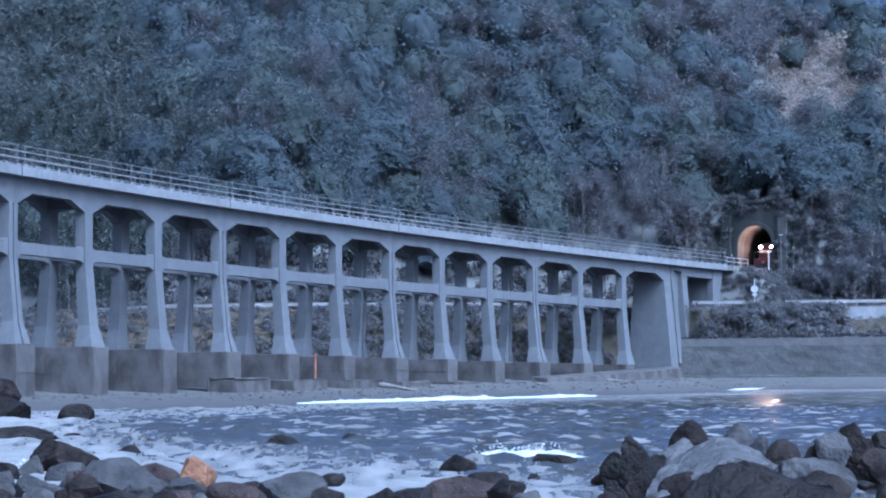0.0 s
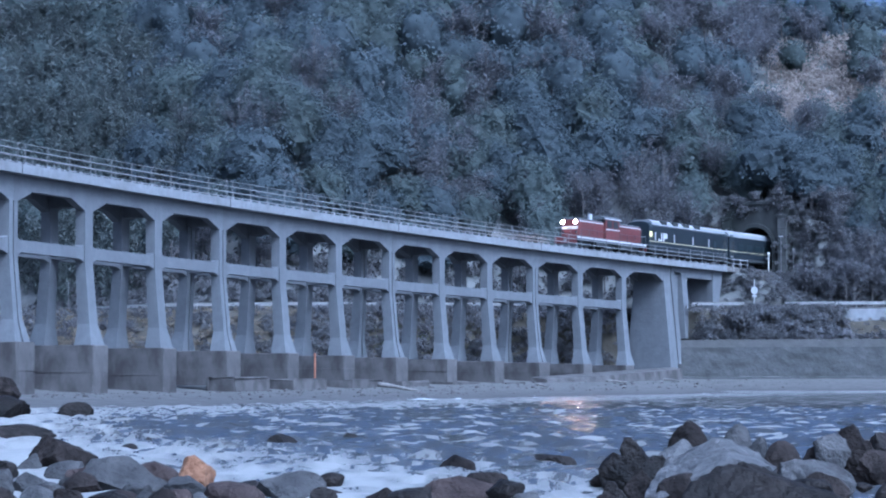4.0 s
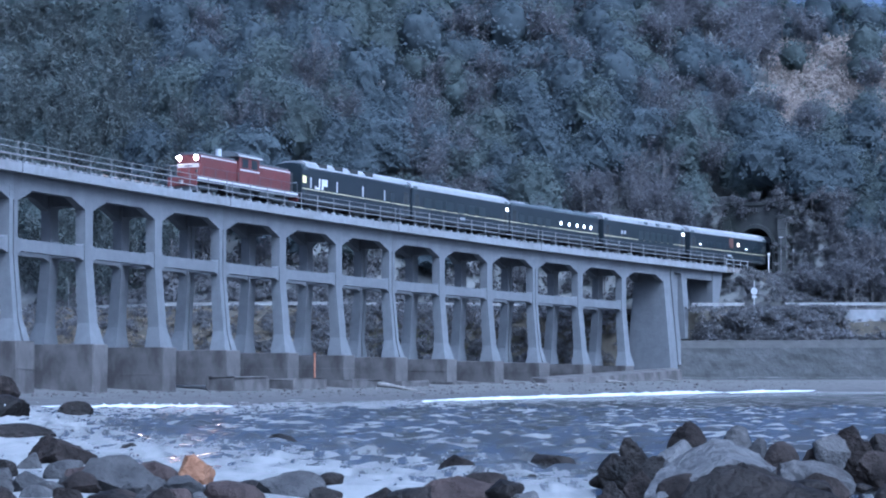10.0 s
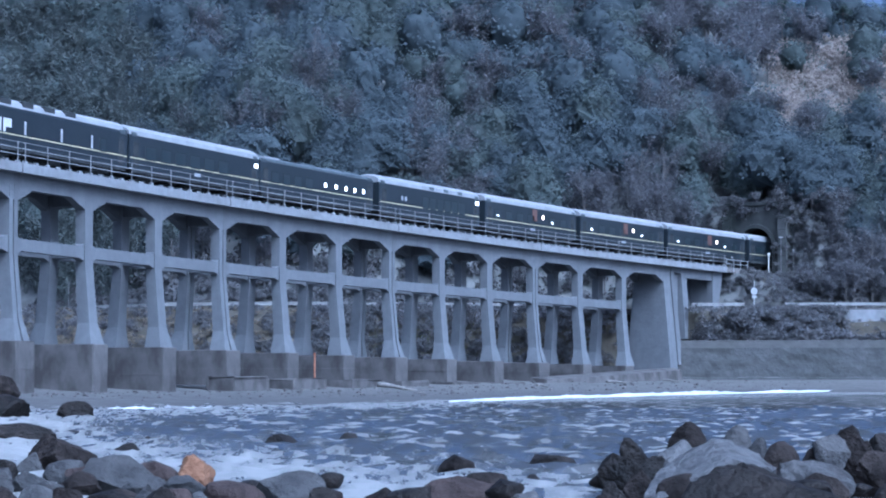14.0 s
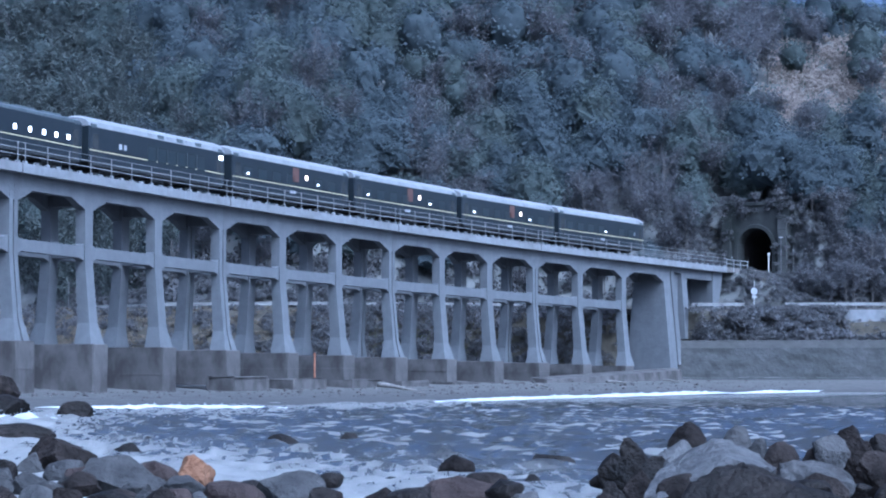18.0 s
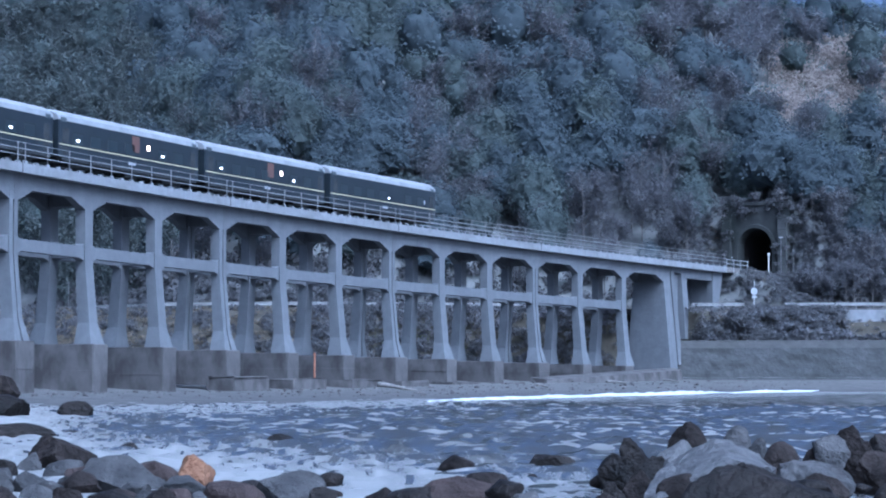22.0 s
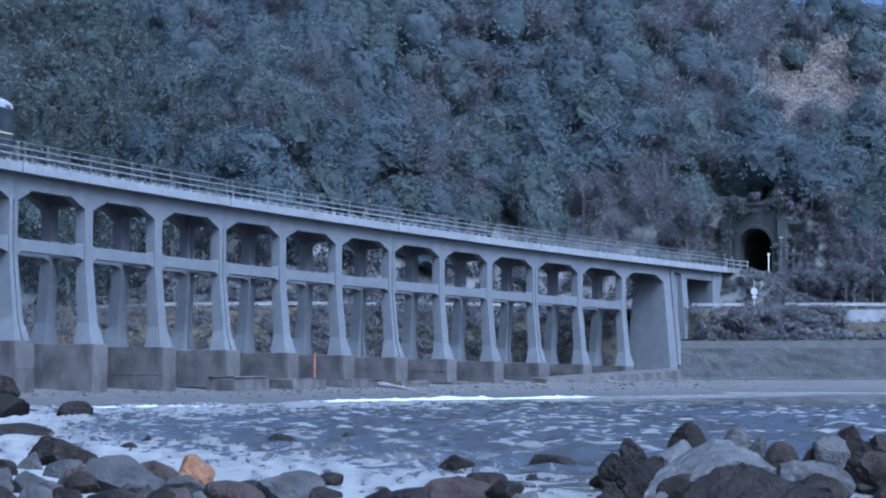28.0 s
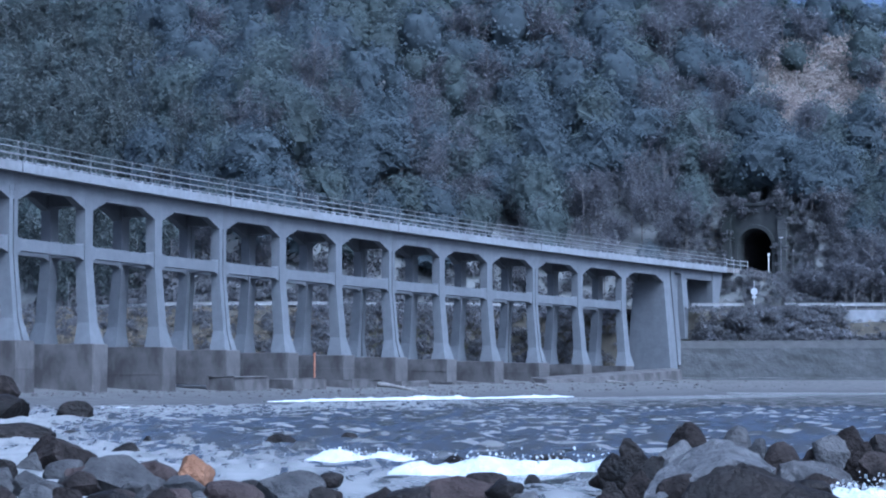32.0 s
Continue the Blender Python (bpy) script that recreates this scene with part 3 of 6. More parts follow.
for i in range(-9, 9):
    s = i * BAY
    z1 = Z_FOOT + GRADE * s + 0.004
    footing(s + 0.05, 2.1 if i % 3 else 2.4, -1.0, 5.7, (1.2 if i > -1 else 0.1) - 0.3, z1)
    if 0 <= i < 6:
        # lower plinths, set forward and broken
        top = new("footing_plinth")
        top.matrix_basis = seat(s + 1.2, graded=False)
        zo = on(s + 1.2).z
        rng = random.Random(40 + i)
        bm = box(-3.0, 2.6 + rng.uniform(-0.6, 0.6), -2.2, 0.4, -0.5 - zo, 1.55 - 0.12 * i - zo, 0.08)
        for v in bm.verts:
            v.co += Vector((rng.uniform(-0.12, 0.12), rng.uniform(-0.12, 0.12), rng.uniform(-0.12, 0.06)))
        part("block", bm, OLD_CONCRETE, top)
        tagged(top, "low broken concrete plinth stained dark by the tide", "plinth", "footing plinths")
stake = new("drain_pipe")
stake.matrix_basis = seat(13.6, -1.3, graded=False)
part("pipe", rod((0, 0, 1.6), (0, 0, 3.75), 0.09, 10), RUST, stake)
part("flange", rod((0, 0, 3.55), (0, 0, 3.62), 0.14, 10), RUST, stake)
tagged(stake, "rust-red upright pipe against a concrete footing", "pipe")


# ---- embankment that carries the line on past the viaduct ----
bank = new("embankment")
rings = []
for s in range(-345, -91, 6):
    z = Z_RAIL - 0.3 + GRADE * s
    rings.append([on(s, o, 0).xy.to_3d() + Vector((0, 0, zz)) for o, zz in ((-14, -0.5), (-2, z), (2 * MID + 2, z), (2 * MID + 14, -0.5))])
part("earthwork", loft(rings), GRASS, bank)
for o in (MID - 0.57, MID + 0.57):
    part("running_rail", loft([[on(s, o + a, Z_RAIL + b) for a, b in ((-0.035, -0.16), (0.035, -0.16), (0.035, 0), (-0.035, 0))] for s in range(-345, -91, 6)]), STEEL, bank)
tagged(bank, "grassy railway embankment beyond the viaduct", "embankment", kind="structure")


# ---- road, guardrail, seawall ----
def along(points, step):
    """Evenly spaced places on a polyline, with the way along it."""
    out, carry = [], 0.0
    for a, b in zip(points, points[1:]):
        a, b = Vector(a), Vector(b)
        d = (b - a).length
        while carry < d:
            out.append((a.lerp(b, carry / d), (b - a).normalized()))
            carry += step
        carry -= d
    return out


def ribbon(points, w0, w1, z0, z1):
    rings = []
    for p, d in points:
        side = Vector((-d.y, d.x, 0)).normalized()
        rings.append([p + side * w0 + Vector((0, 0, z0)), p + side * w1 + Vector((0, 0, z0)), p + side * w1 + Vector((0, 0, z1)), p + side * w0 + Vector((0, 0, z1))])
    return loft(rings)


road = part("road", ribbon(along(ROAD, 4.0), -3.4, 3.6, -0.4, 0.02), ASPHALT)
tagged(road, "two-lane asphalt coast road behind the viaduct", "road", kind="structure")
kerb = part("kerb", ribbon(along(ROAD, 4.0), -3.75, -3.404, -0.5, 0.14), OLD_CONCRETE)
tagged(kerb, "low concrete kerb along the coast road", "kerb", kind="structure")


def guardrail(x0, x1, name_label):
    top = new("guardrail")
    pts = [(p, d) for p, d in along(ROAD, 1.0) if x0 < p.x < x1]
    prof = [(-3.62, 0.50), (-3.54, 0.58), (-3.62, 0.67), (-3.54, 0.76), (-3.62, 0.86), (-3.5, 0.86), (-3.5, 0.50)]
    rings = []
    for p, d in pts[::2] + [pts[-1]]:
        side = Vector((-d.y, d.x, 0)).normalized()
        rings.append([p + side * a + Vector((0, 0, b)) for a, b in prof])
    part("beam", loft(rings), PALE_RAIL, top)
    for p, d in pts[1::4]:
        side = Vector((-d.y, d.x, 0)).normalized()
        q = p + side * -3.44
        part("post", rod(q + Vector((0, 0, -0.2)), q + Vector((0, 0, 0.9)), 0.06, 8), PALE_RAIL, top)
    return tagged(top, name_label, "guardrail", "guardrails")


guardrail(-60, 19, "pale steel guardrail along the road behind the viaduct")
guardrail(28.6, 35.6, "pale steel guardrail in front of a brushy embankment")
guardrail(38.9, 76, "pale steel guardrail along the coast road")


def build_seawall():
    top = new("seawall")
    xs = [27.0 + 0.8 * i for i in range(60)] + [75.0 + 3.0 * i for i in range(28)]
    def run(name, outline, material, rough=0.07):
        part(name, loft([[(x, wall_y(x) + a + rough * noise.noise((x * 0.9, b * 1.3, 2.0)), b + 0.6 * rough * noise.noise((x * 0.7, a, 6.0))) for a, b in outline] for x in xs]), material, top)
    run("wall_face", [(-0.9, 0.6), (3.2, 0.6), (3.2, 4.88), (-0.3, 4.88), (-0.42, 4.2), (-0.52, 3.5), (-0.66, 2.7), (-0.78, 1.9)], WALL_CONCRETE, 0.09)
    run("coping", [(-0.3, 4.884), (3.4, 4.884), (3.4, 5.76), (0.15, 5.76)], SEAWALL_BAND)
    run("toe", [(-2.0, 0.3), (-0.75, 0.3), (-0.75, 1.5), (-1.6, 1.5)], WALL_CONCRETE, 0.2)
    part("end_return", box(26.7, 27.3, 278.0, 284.0, 0.8, 5.6, 0.05), WALL_CONCRETE, top)
    return tagged(top, "dark weathered concrete seawall with a paler coping", "seawall", kind="structure")


build_seawall()
revet = new("road_retaining_wall")
part("panel", prism([(46.5, 9.45), (47.1, 8.2), (49, 7.7), (54, 7.75), (70, 7.9), (84, 8.0), (84, 9.5)], lambda u, v, k: Vector((u, 281.6 + (u - 46) * 0.11 + (0.0, 0.5)[k], v))), FASCIA, revet)
tagged(revet, "whitish retaining wall under the coast road", "retaining wall", kind="structure")
ramp = part("slipway", loft([[on(s, o, 0).xy.to_3d() + Vector((0, 0, z)) for o, z in ((-w - 0.3, 0.2), (-1.2, 0.2), (-1.2, h), (-w, h - 0.25))] for s, h, w in ((58, 1.5, 3.0), (66, 1.75, 3.8), (74, 2.0, 4.0), (83, 2.3, 3.4), (93, 2.6, 2.2))]), OLD_CONCRETE)
tagged(ramp, "low concrete apron beside the last viaduct legs", "apron", kind="structure")


# ---- tunnel ----
def build_tunnel():
    top = new("tunnel_portal")
    top.matrix_basis = seat(PORTAL_S, MID, Z_RAIL, graded=False)
    r, spring = 2.35, 3.0
    arch = [(-r, -0.6)] + [(r * math.cos(math.pi - math.pi * i / 16), spring + r * math.sin(math.pi * i / 16)) for i in range(17)] + [(r, -0.6)]
    bm = bmesh.new()
    # the face: the outer edge skinned to the arch
    outer = [(-4.6, -0.6)] + [(-4.6 + 9.2 * i / 16, 8.4 - 0.6 * abs(i - 8) / 8) for i in range(17)] + [(4.6, -0.6)]
    rings = [[Vector((x, a, b)) for a, b in row] for x, row in ((1.6, arch), (-0.15, arch), (-0.15, outer), (1.6, outer))]
    loft(rings, bm, closed=False)
    part("headwall", bm, PORTAL, top)
    ring = [[Vector((x, a * k, b if b < 0 else spring + (b - spring) * k if b > spring else b)) for a, b in arch] for x, k in ((-0.152, 1.0), (-0.32, 1.02), (-0.32, 1.2), (-0.152, 1.22))]
    part("arch_ring", loft(ring, closed=False), PORTAL, top, "dark stone arch ring")
    part("parapet", box(-0.35, 0.9, -4.2, 4.2, 8.2, 8.6, 0.05), PORTAL, top)
    for y in (-3.9, 3.9):
        part("pilaster", box(-0.6, 0.2, y - 0.6, y + 0.6, -0.8, 6.4, 0.08), PORTAL_PALE if y < 0 else PORTAL, top)
        part("pilaster_cap", box(-0.7, 0.2, y - 0.7, y + 0.7, 6.404, 6.75, 0.05), PORTAL, top)
        for k in range(5):
            part("course_joint", box(-0.615, -0.55, y - 0.61, y + 0.61, 0.6 + 1.1 * k, 0.68 + 1.1 * k), PORTAL, top)
    tagged(top, "dark stained masonry portal of a railway tunnel", "tunnel portal")
    bore = new("tunnel_bore")
    rows = [PORTAL_S + 1.5 + 6 * i for i in range(40)]
    def lining(scale):
        return [[on(s, MID + a * scale, Z_RAIL + (b if b < spring else spring + (b - spring) * scale)) for a, b in arch] for s in rows]
    part("lining", loft(lining(1.0), closed=False), LINING, bore)
    part("track_bed", loft([[on(s, MID + a, Z_RAIL + b) for a, b in ((-2.4, -0.8), (2.4, -0.8), (2.3, -0.2), (-2.3, -0.2))] for s in [108.3] + rows]), BALLAST, bore)
    for o in (-0.57, 0.57):
        part("running_rail", loft([[on(s, MID + o + a, Z_RAIL + b) for a, b in ((-0.035, -0.196), (0.035, -0.196), (0.035, 0), (-0.035, 0))] for s in [108.3] + rows]), STEEL, bore)
    part("end_wall", box(-0.3, 0.3, -3, 3, -1, 7), LINING, bore).matrix_basis = seat(rows[-1], MID, Z_RAIL, graded=False)
    tagged(bore, "brick-lined bore of a railway tunnel", "tunnel", kind="structure")


build_tunnel()


def lamp_post(x, y, z, h):
    top = new("marker_post")
    top.matrix_basis = Matrix.Translation((x, y, z))
    part("pole", rod((0, 0, -0.6), (0, 0, h), 0.075, 10, r2=0.065), POST_PAINT, top)
    part("cap", box(-0.14, 0.14, -0.14, 0.14, h + 0.002, h + 0.3, 0.04), POST_PAINT, top)
    part("band", rod((0, 0, h - 0.5), (0, 0, h - 0.3), 0.09, 10), POST_PAINT, top)
    return tagged(top, "pale painted marker post beside the tunnel mouth", "post")


def road_sign(x, y, z):
    top = new("round_road_sign")
    top.matrix_basis = Matrix.Translation((x, y, z))
    part("pole", rod((0, 0, -0.4), (0, 0, 3.6), 0.06, 10), GALVANISED, top)
    disc = rod((0, -0.09, 2.3), (0, -0.065, 2.3), 0.42, 24)
    part("disc", disc, PALE_PANEL, top, "grey back of a round sign plate")
    part("small_plate", box(-0.28, 0.28, -0.09, -0.065, 1.5, 1.78, 0.01), PALE_PANEL, top)
    for z1 in (2.1, 2.5):
        part("clamp", box(-0.1, 0.1, -0.0649, 0.0, z1 - 0.04, z1 + 0.04), GALVANISED, top)
    return tagged(top, "grey round road sign on a pole by the guardrail", "road sign")


def end_railing():
    top = new("trackside_fence")
    for z in (0.5, 1.0):
        part("rail", rod(on(108.5, -0.6, Z_RAIL + z - 0.3), on(114.5, -0.6, Z_RAIL + z - 0.3), 0.035, 6), GALVANISED, top)
    for i in range(4):
        s = 108.6 + 1.9 * i
        part("post", rod(on(s, -0.6, Z_RAIL - 1.0), on(s, -0.6, Z_RAIL + 0.8), 0.04, 6), GALVANISED, top)
    return tagged(top, "short pipe fence beside the track", "fence")




def small_marker(x, y, z, h, wide):
    top = new("trackside_marker")
    top.matrix_basis = Matrix.Translation((x, y, z))
    part("pole", rod((0, 0, -0.8), (0, 0, h), 0.03, 8), STEEL, top)
    part("plate", box(-wide, wide, -0.07, -0.045, h - 0.08, h + 0.08, 0.01), PALE_RAIL, top)
    return tagged(top, "small pale marker plate on a pole beside the line", "marker", "trackside markers")


for x, y, z, wide in ((42.05, 298.0, 18.9, 0.26), (43.6, 298.0, 17.3, 0.15), (35.1, 291.0, 16.05, 0.12), (-42.5, 272.0, 12.2, 0.05)):
    foot = lie(x, y)
    small_marker(x, y, foot, z - foot, wide)


def driftwood(x, y, z, length, r, turn, tilt, label):
    bm = bmesh.new()
    rng = random.Random(int(x * 7))
    rings = []
    for i in range(9):
        f = i / 8
        rr = r * (1.1 - 0.5 * f) * rng.uniform(0.85, 1.1)
        rings.append([Vector(((f - 0.5) * length, rr * math.cos(a) + 0.1 * math.sin(f * 3), rr * math.sin(a) + 0.05 * math.sin(f * 5))) for a in [k * math.pi / 4 for k in range(8)]])
    ob = part("driftwood_log", loft(rings, bm), PALE_BARK, None, "", True)
    ob.matrix_basis = pose(x, y, z, 0, tilt, turn)
    return tagged(ob, label, "driftwood")


for k, (s, o, length, r, turn, tilt) in enumerate(((14, -9, 3.4, 0.2, 12, 8), (38, -12, 2.2, 0.13, 60, 3), (62, -9, 2.8, 0.15, 40, 2), (78, -8, 1.8, 0.12, -20, 4))):
    p = on(s, o)
    driftwood(p.x, p.y, lie(p.x, p.y) + 0.25, length, r, turn, tilt, "pale driftwood log washed up on the shingle beach")
lamp_post(40.43, 297.39, 14.75, 1.85)
road_sign(36.9, 284.3, 9.4)
end_railing()


# ---- the train ----
def coach_section(z0, z1, w, roof):
    """Half-rounded cross-section: body sides and roof."""
    pts = [(-w, z0), (-w, z1)]
    for i in range(1, 10):
        a = math.pi * i / 10
        pts.append((-w * math.cos(a) * (1.0 if i not in (1, 9) else 1.0), z1 + (roof - z1) * math.sin(a) ** 0.7))
    pts += [(w, z1), (w, z0)]
    return pts


def bogie(parent, x):
    b = part("bogie", box(x - 1.5, x + 1.5, -1.0, 1.0, 0.35, 0.85, 0.05), COACH_UNDER, parent)
    for dx in (-1.05, 1.05):
        for y in (-0.57, 0.57):
            part("wheel", rod((x + dx, y - 0.07, 0.43), (x + dx, y + 0.07, 0.43), 0.43, 20), STEEL, b)
    return b


COACH, PITCH_ = 20.9, 21.9


def coach(kind, label):
    """A sleeping coach, its front end (towards the engine) at -x; the sea side at -y."""
    top = new("coach")
    L, w = COACH / 2, 1.45
    low = kind == "diner"
    roof = 4.05 if low else 4.2 if kind == "power" else 4.42
    sec = coach_section(1.0, 3.55, w, roof)
    part("body", loft([[Vector((x, a * k, b)) for a, b in ((-w, 0.98), (-w, 3.55), (-w + 0.02, 3.63), (w - 0.02, 3.63), (w, 3.55), (w, 0.98))] for x, k in ((-L, 0.97), (-L + 0.12, 1.0), (L - 0.12, 1.0), (L, 0.97))]), COACH_GREEN, top)
    pale = kind != "diner"
    rings = []
    for x, k in ((-L, 0.8), (-L + 0.35, 0.97), (-L + 0.8, 1.0), (L - 0.8, 1.0), (L - 0.35, 0.97), (L, 0.8)):
        rings.append([Vector((x, a * (0.97 if k < 1 else 1.0) * 1.004, 3.58 + (b - 3.55) * k)) for a, b in sec[1:-1]])
    part("roof", loft(rings), ROOF_DARK if low else COACH_GREEN if kind == "power" else ROOF_PALE, top, "dark low roof" if low else "" if kind == "power" else "pale grey rounded roof", smooth=False)
    for y0, y1 in ((-w - 0.008, -w + 0.004), (w - 0.004, w + 0.008)):
        part("stripe", box(-L + 0.1, L - 0.1, y0, y1, 1.8, 1.88), YELLOW_STRIPE, top, "thin yellow stripe")
        part("skirt", box(-L + 0.4, L - 0.4, min(y0, y1) + 0.02, max(y0, y1) - 0.02, 0.72, 1.04), COACH_UNDER, top)
    part("underframe", box(-L + 0.5, L - 0.5, -1.15, 1.15, 0.6, 0.975), COACH_UNDER, top)
    for x in (-6.9, 6.9):
        bogie(top, x)
    for x, y in ((-2.5, 0.6), (0.4, -0.5), (2.7, 0.5)):
        part("equipment_box", box(x - 0.9, x + 0.9, y - 0.6, y + 0.6, 0.3, 0.63, 0.04), COACH_UNDER, top)
    for x in (-L, L):
        d = 1 if x > 0 else -1
        part("gangway", box(min(x, x + 0.49 * d), max(x, x + 0.49 * d), -0.55, 0.55, 1.1, 3.2, 0.04), COACH_UNDER, top)
        part("coupler", box(min(x, x + 0.5 * d), max(x, x + 0.5 * d), -0.12, 0.12, 0.75, 1.0), STEEL, top)
        part("end_vent", box(x - 1.1 if d > 0 else x + 0.35, x - 0.35 if d > 0 else x + 1.1, -1.46, -1.0, 3.45, 3.82, 0.05), ROOF_DARK, top)
    # doors and windows on both sides
    for side in (-1, 1):
        def pane(x0, x1, z0, z1, material, name="window", parent=None, proud=0.012):
            y = side * w
            return part(name, box(x0, x1, min(y - 0.004 * side, y + proud * side), max(y - 0.004 * side, y + proud * side), z0, z1, 0.0), material, parent or top)
        def framed(x0, x1, z0, z1, material):
            f = pane(x0 - 0.06, x1 + 0.06, z0 - 0.06, z1 + 0.06, COACH_UNDER, "window_frame")
            pane(x0, x1, z0, z1, material, "pane", f, 0.018)
        pane(-L + 0.55, -L + 1.35, 1.15, 3.05, COACH_UNDER, "door", proud=0.006)
        pane(L - 1.35, L - 0.55, 1.15, 3.05, COACH_UNDER, "door", proud=0.006)
        if kind == "power":
            framed(-L + 0.15, -L + 0.75, 2.35, 2.95, YELLOW_LAMP)
            for x in (-L + 1.6, -L + 6.4, -L + 11.3, -L + 15.6):
                pane(x - 0.13, x + 0.13, 1.95, 2.9, PALE_PANEL, "louvre")
            framed(-L + 16.8, -L + 17.6, 1.9, 2.8, DARK_GLASS)
            # the operator's emblem: two plain white shapes
            pane(-L + 2.35, -L + 2.6, 1.95, 2.2, WHITE_PAINT, "emblem")
            pane(-L + 2.605, -L + 3.3, 1.95, 2.1, WHITE_PAINT, "emblem")
            pane(-L + 3.05, -L + 3.3, 2.105, 2.9, WHITE_PAINT, "emblem")
            pane(-L + 3.55, -L + 3.85, 1.95, 2.9, WHITE_PAINT, "emblem")
            pane(-L + 3.855, -L + 4.6, 2.3, 2.9, WHITE_PAINT, "emblem")
        elif kind == "diner":
            for x in (2.0, 4.0, 6.0, 8.0):
                framed(-L + x, -L + x + 1.2, 1.9, 2.75, DARK_GLASS)
            for x in (11.6, 13.6, 15.5, 17.2, 18.9):
                framed(-L + x - 0.2, -L + x + 0.2, 2.25, 2.62, WHITE_LAMP)
        elif kind == "saloon":
            for i in range(6):
                framed(-L + 8.6 + 1.55 * i, -L + 9.8 + 1.55 * i, 1.85, 2.9, DARK_GLASS)
            pane(-L + 5.0, -L + 5.4, 2.25, 2.65, PALE_PANEL, "plate")
            pane(-L + 4.3, -L + 4.7, 2.25, 2.65, PALE_PANEL, "plate")
            framed(L - 0.95, L - 0.3, 2.95, 3.3, WHITE_LAMP)
        elif kind == "suite":
            for i in range(6):
                framed(-L + 2.4 + 2.3 * i, -L + 3.9 + 2.3 * i, 1.9, 2.85, DARK_GLASS)
            framed(L - 0.9, L - 0.3, 2.85, 3.17, WHITE_LAMP)
            pane(-0.5, 0.5, 1.25, 1.5, PALE_PANEL, "plate")
        else:
            for i in range(7):
                if i != 4:
                    framed(-L + 1.9 + 2.5 * i, -L + 3.3 + 2.5 * i, 1.95, 2.8, DARK_GLASS)
            last = kind == "last"
            if not last:
                framed(-L + 10.4, -L + 11.5, 2.25, 3.45, ORANGE_LAMP)
                framed(-L + 12.65, -L + 13.1, 2.55, 2.95, WARM_LAMP)
                framed(-L + 14.85, -L + 15.3, 2.22, 2.4, WHITE_LAMP)
                framed(-L + 2.4, -L + 2.85, 2.18, 2.36, WHITE_LAMP)
            else:
                framed(-L + 11.05, -L + 11.35, 2.15, 2.31, WHITE_LAMP)
                pane(L - 3.3, L - 2.9, 2.2, 2.6, PALE_PANEL, "plate")
                pane(L - 2.7, L - 2.3, 2.2, 2.6, PALE_PANEL, "plate")
            pane(-0.5, 0.5, 1.22, 1.45, PALE_PANEL, "plate")
    if kind == "power":
        part("roof_cover", loft([[Vector((x, a, b)) for a, b in ((-1.43, 3.74), (-1.3, 4.1), (-0.9, 4.36), (0.9, 4.36), (1.3, 4.1), (1.43, 3.74))] for x in (-9.6, 9.9)]), ROOF_PALE, top, "pale roof cover")
        for x in (-6.5, -3.6, -0.7, 2.2):
            part("roof_hatch", box(x - 0.72, x + 0.72, -1.39, -0.75, 3.9, 4.3, 0.05), COACH_UNDER, top, "dark square roof grille")
    elif low:
        for x in (-7.5, -1.0, 3.4, 7.0):
            part("roof_unit", box(x - 1.4, x + 1.4, -0.95, 0.95, 3.78, 4.12, 0.12), ROOF_DARK if x > -5 else ROOF_PALE, top, "low rounded roof unit")
    elif kind == "saloon":
        for i in range(6):
            x = -1.4 + 1.5 * i
            part("roof_rib", box(x - 0.5, x + 0.5, -1.44, -0.9, 3.5, 3.98, 0.05), ROOF_DARK if i % 2 else ROOF_PALE, top)
    return tagged(top, label, "railway coach", "coaches of the night train")


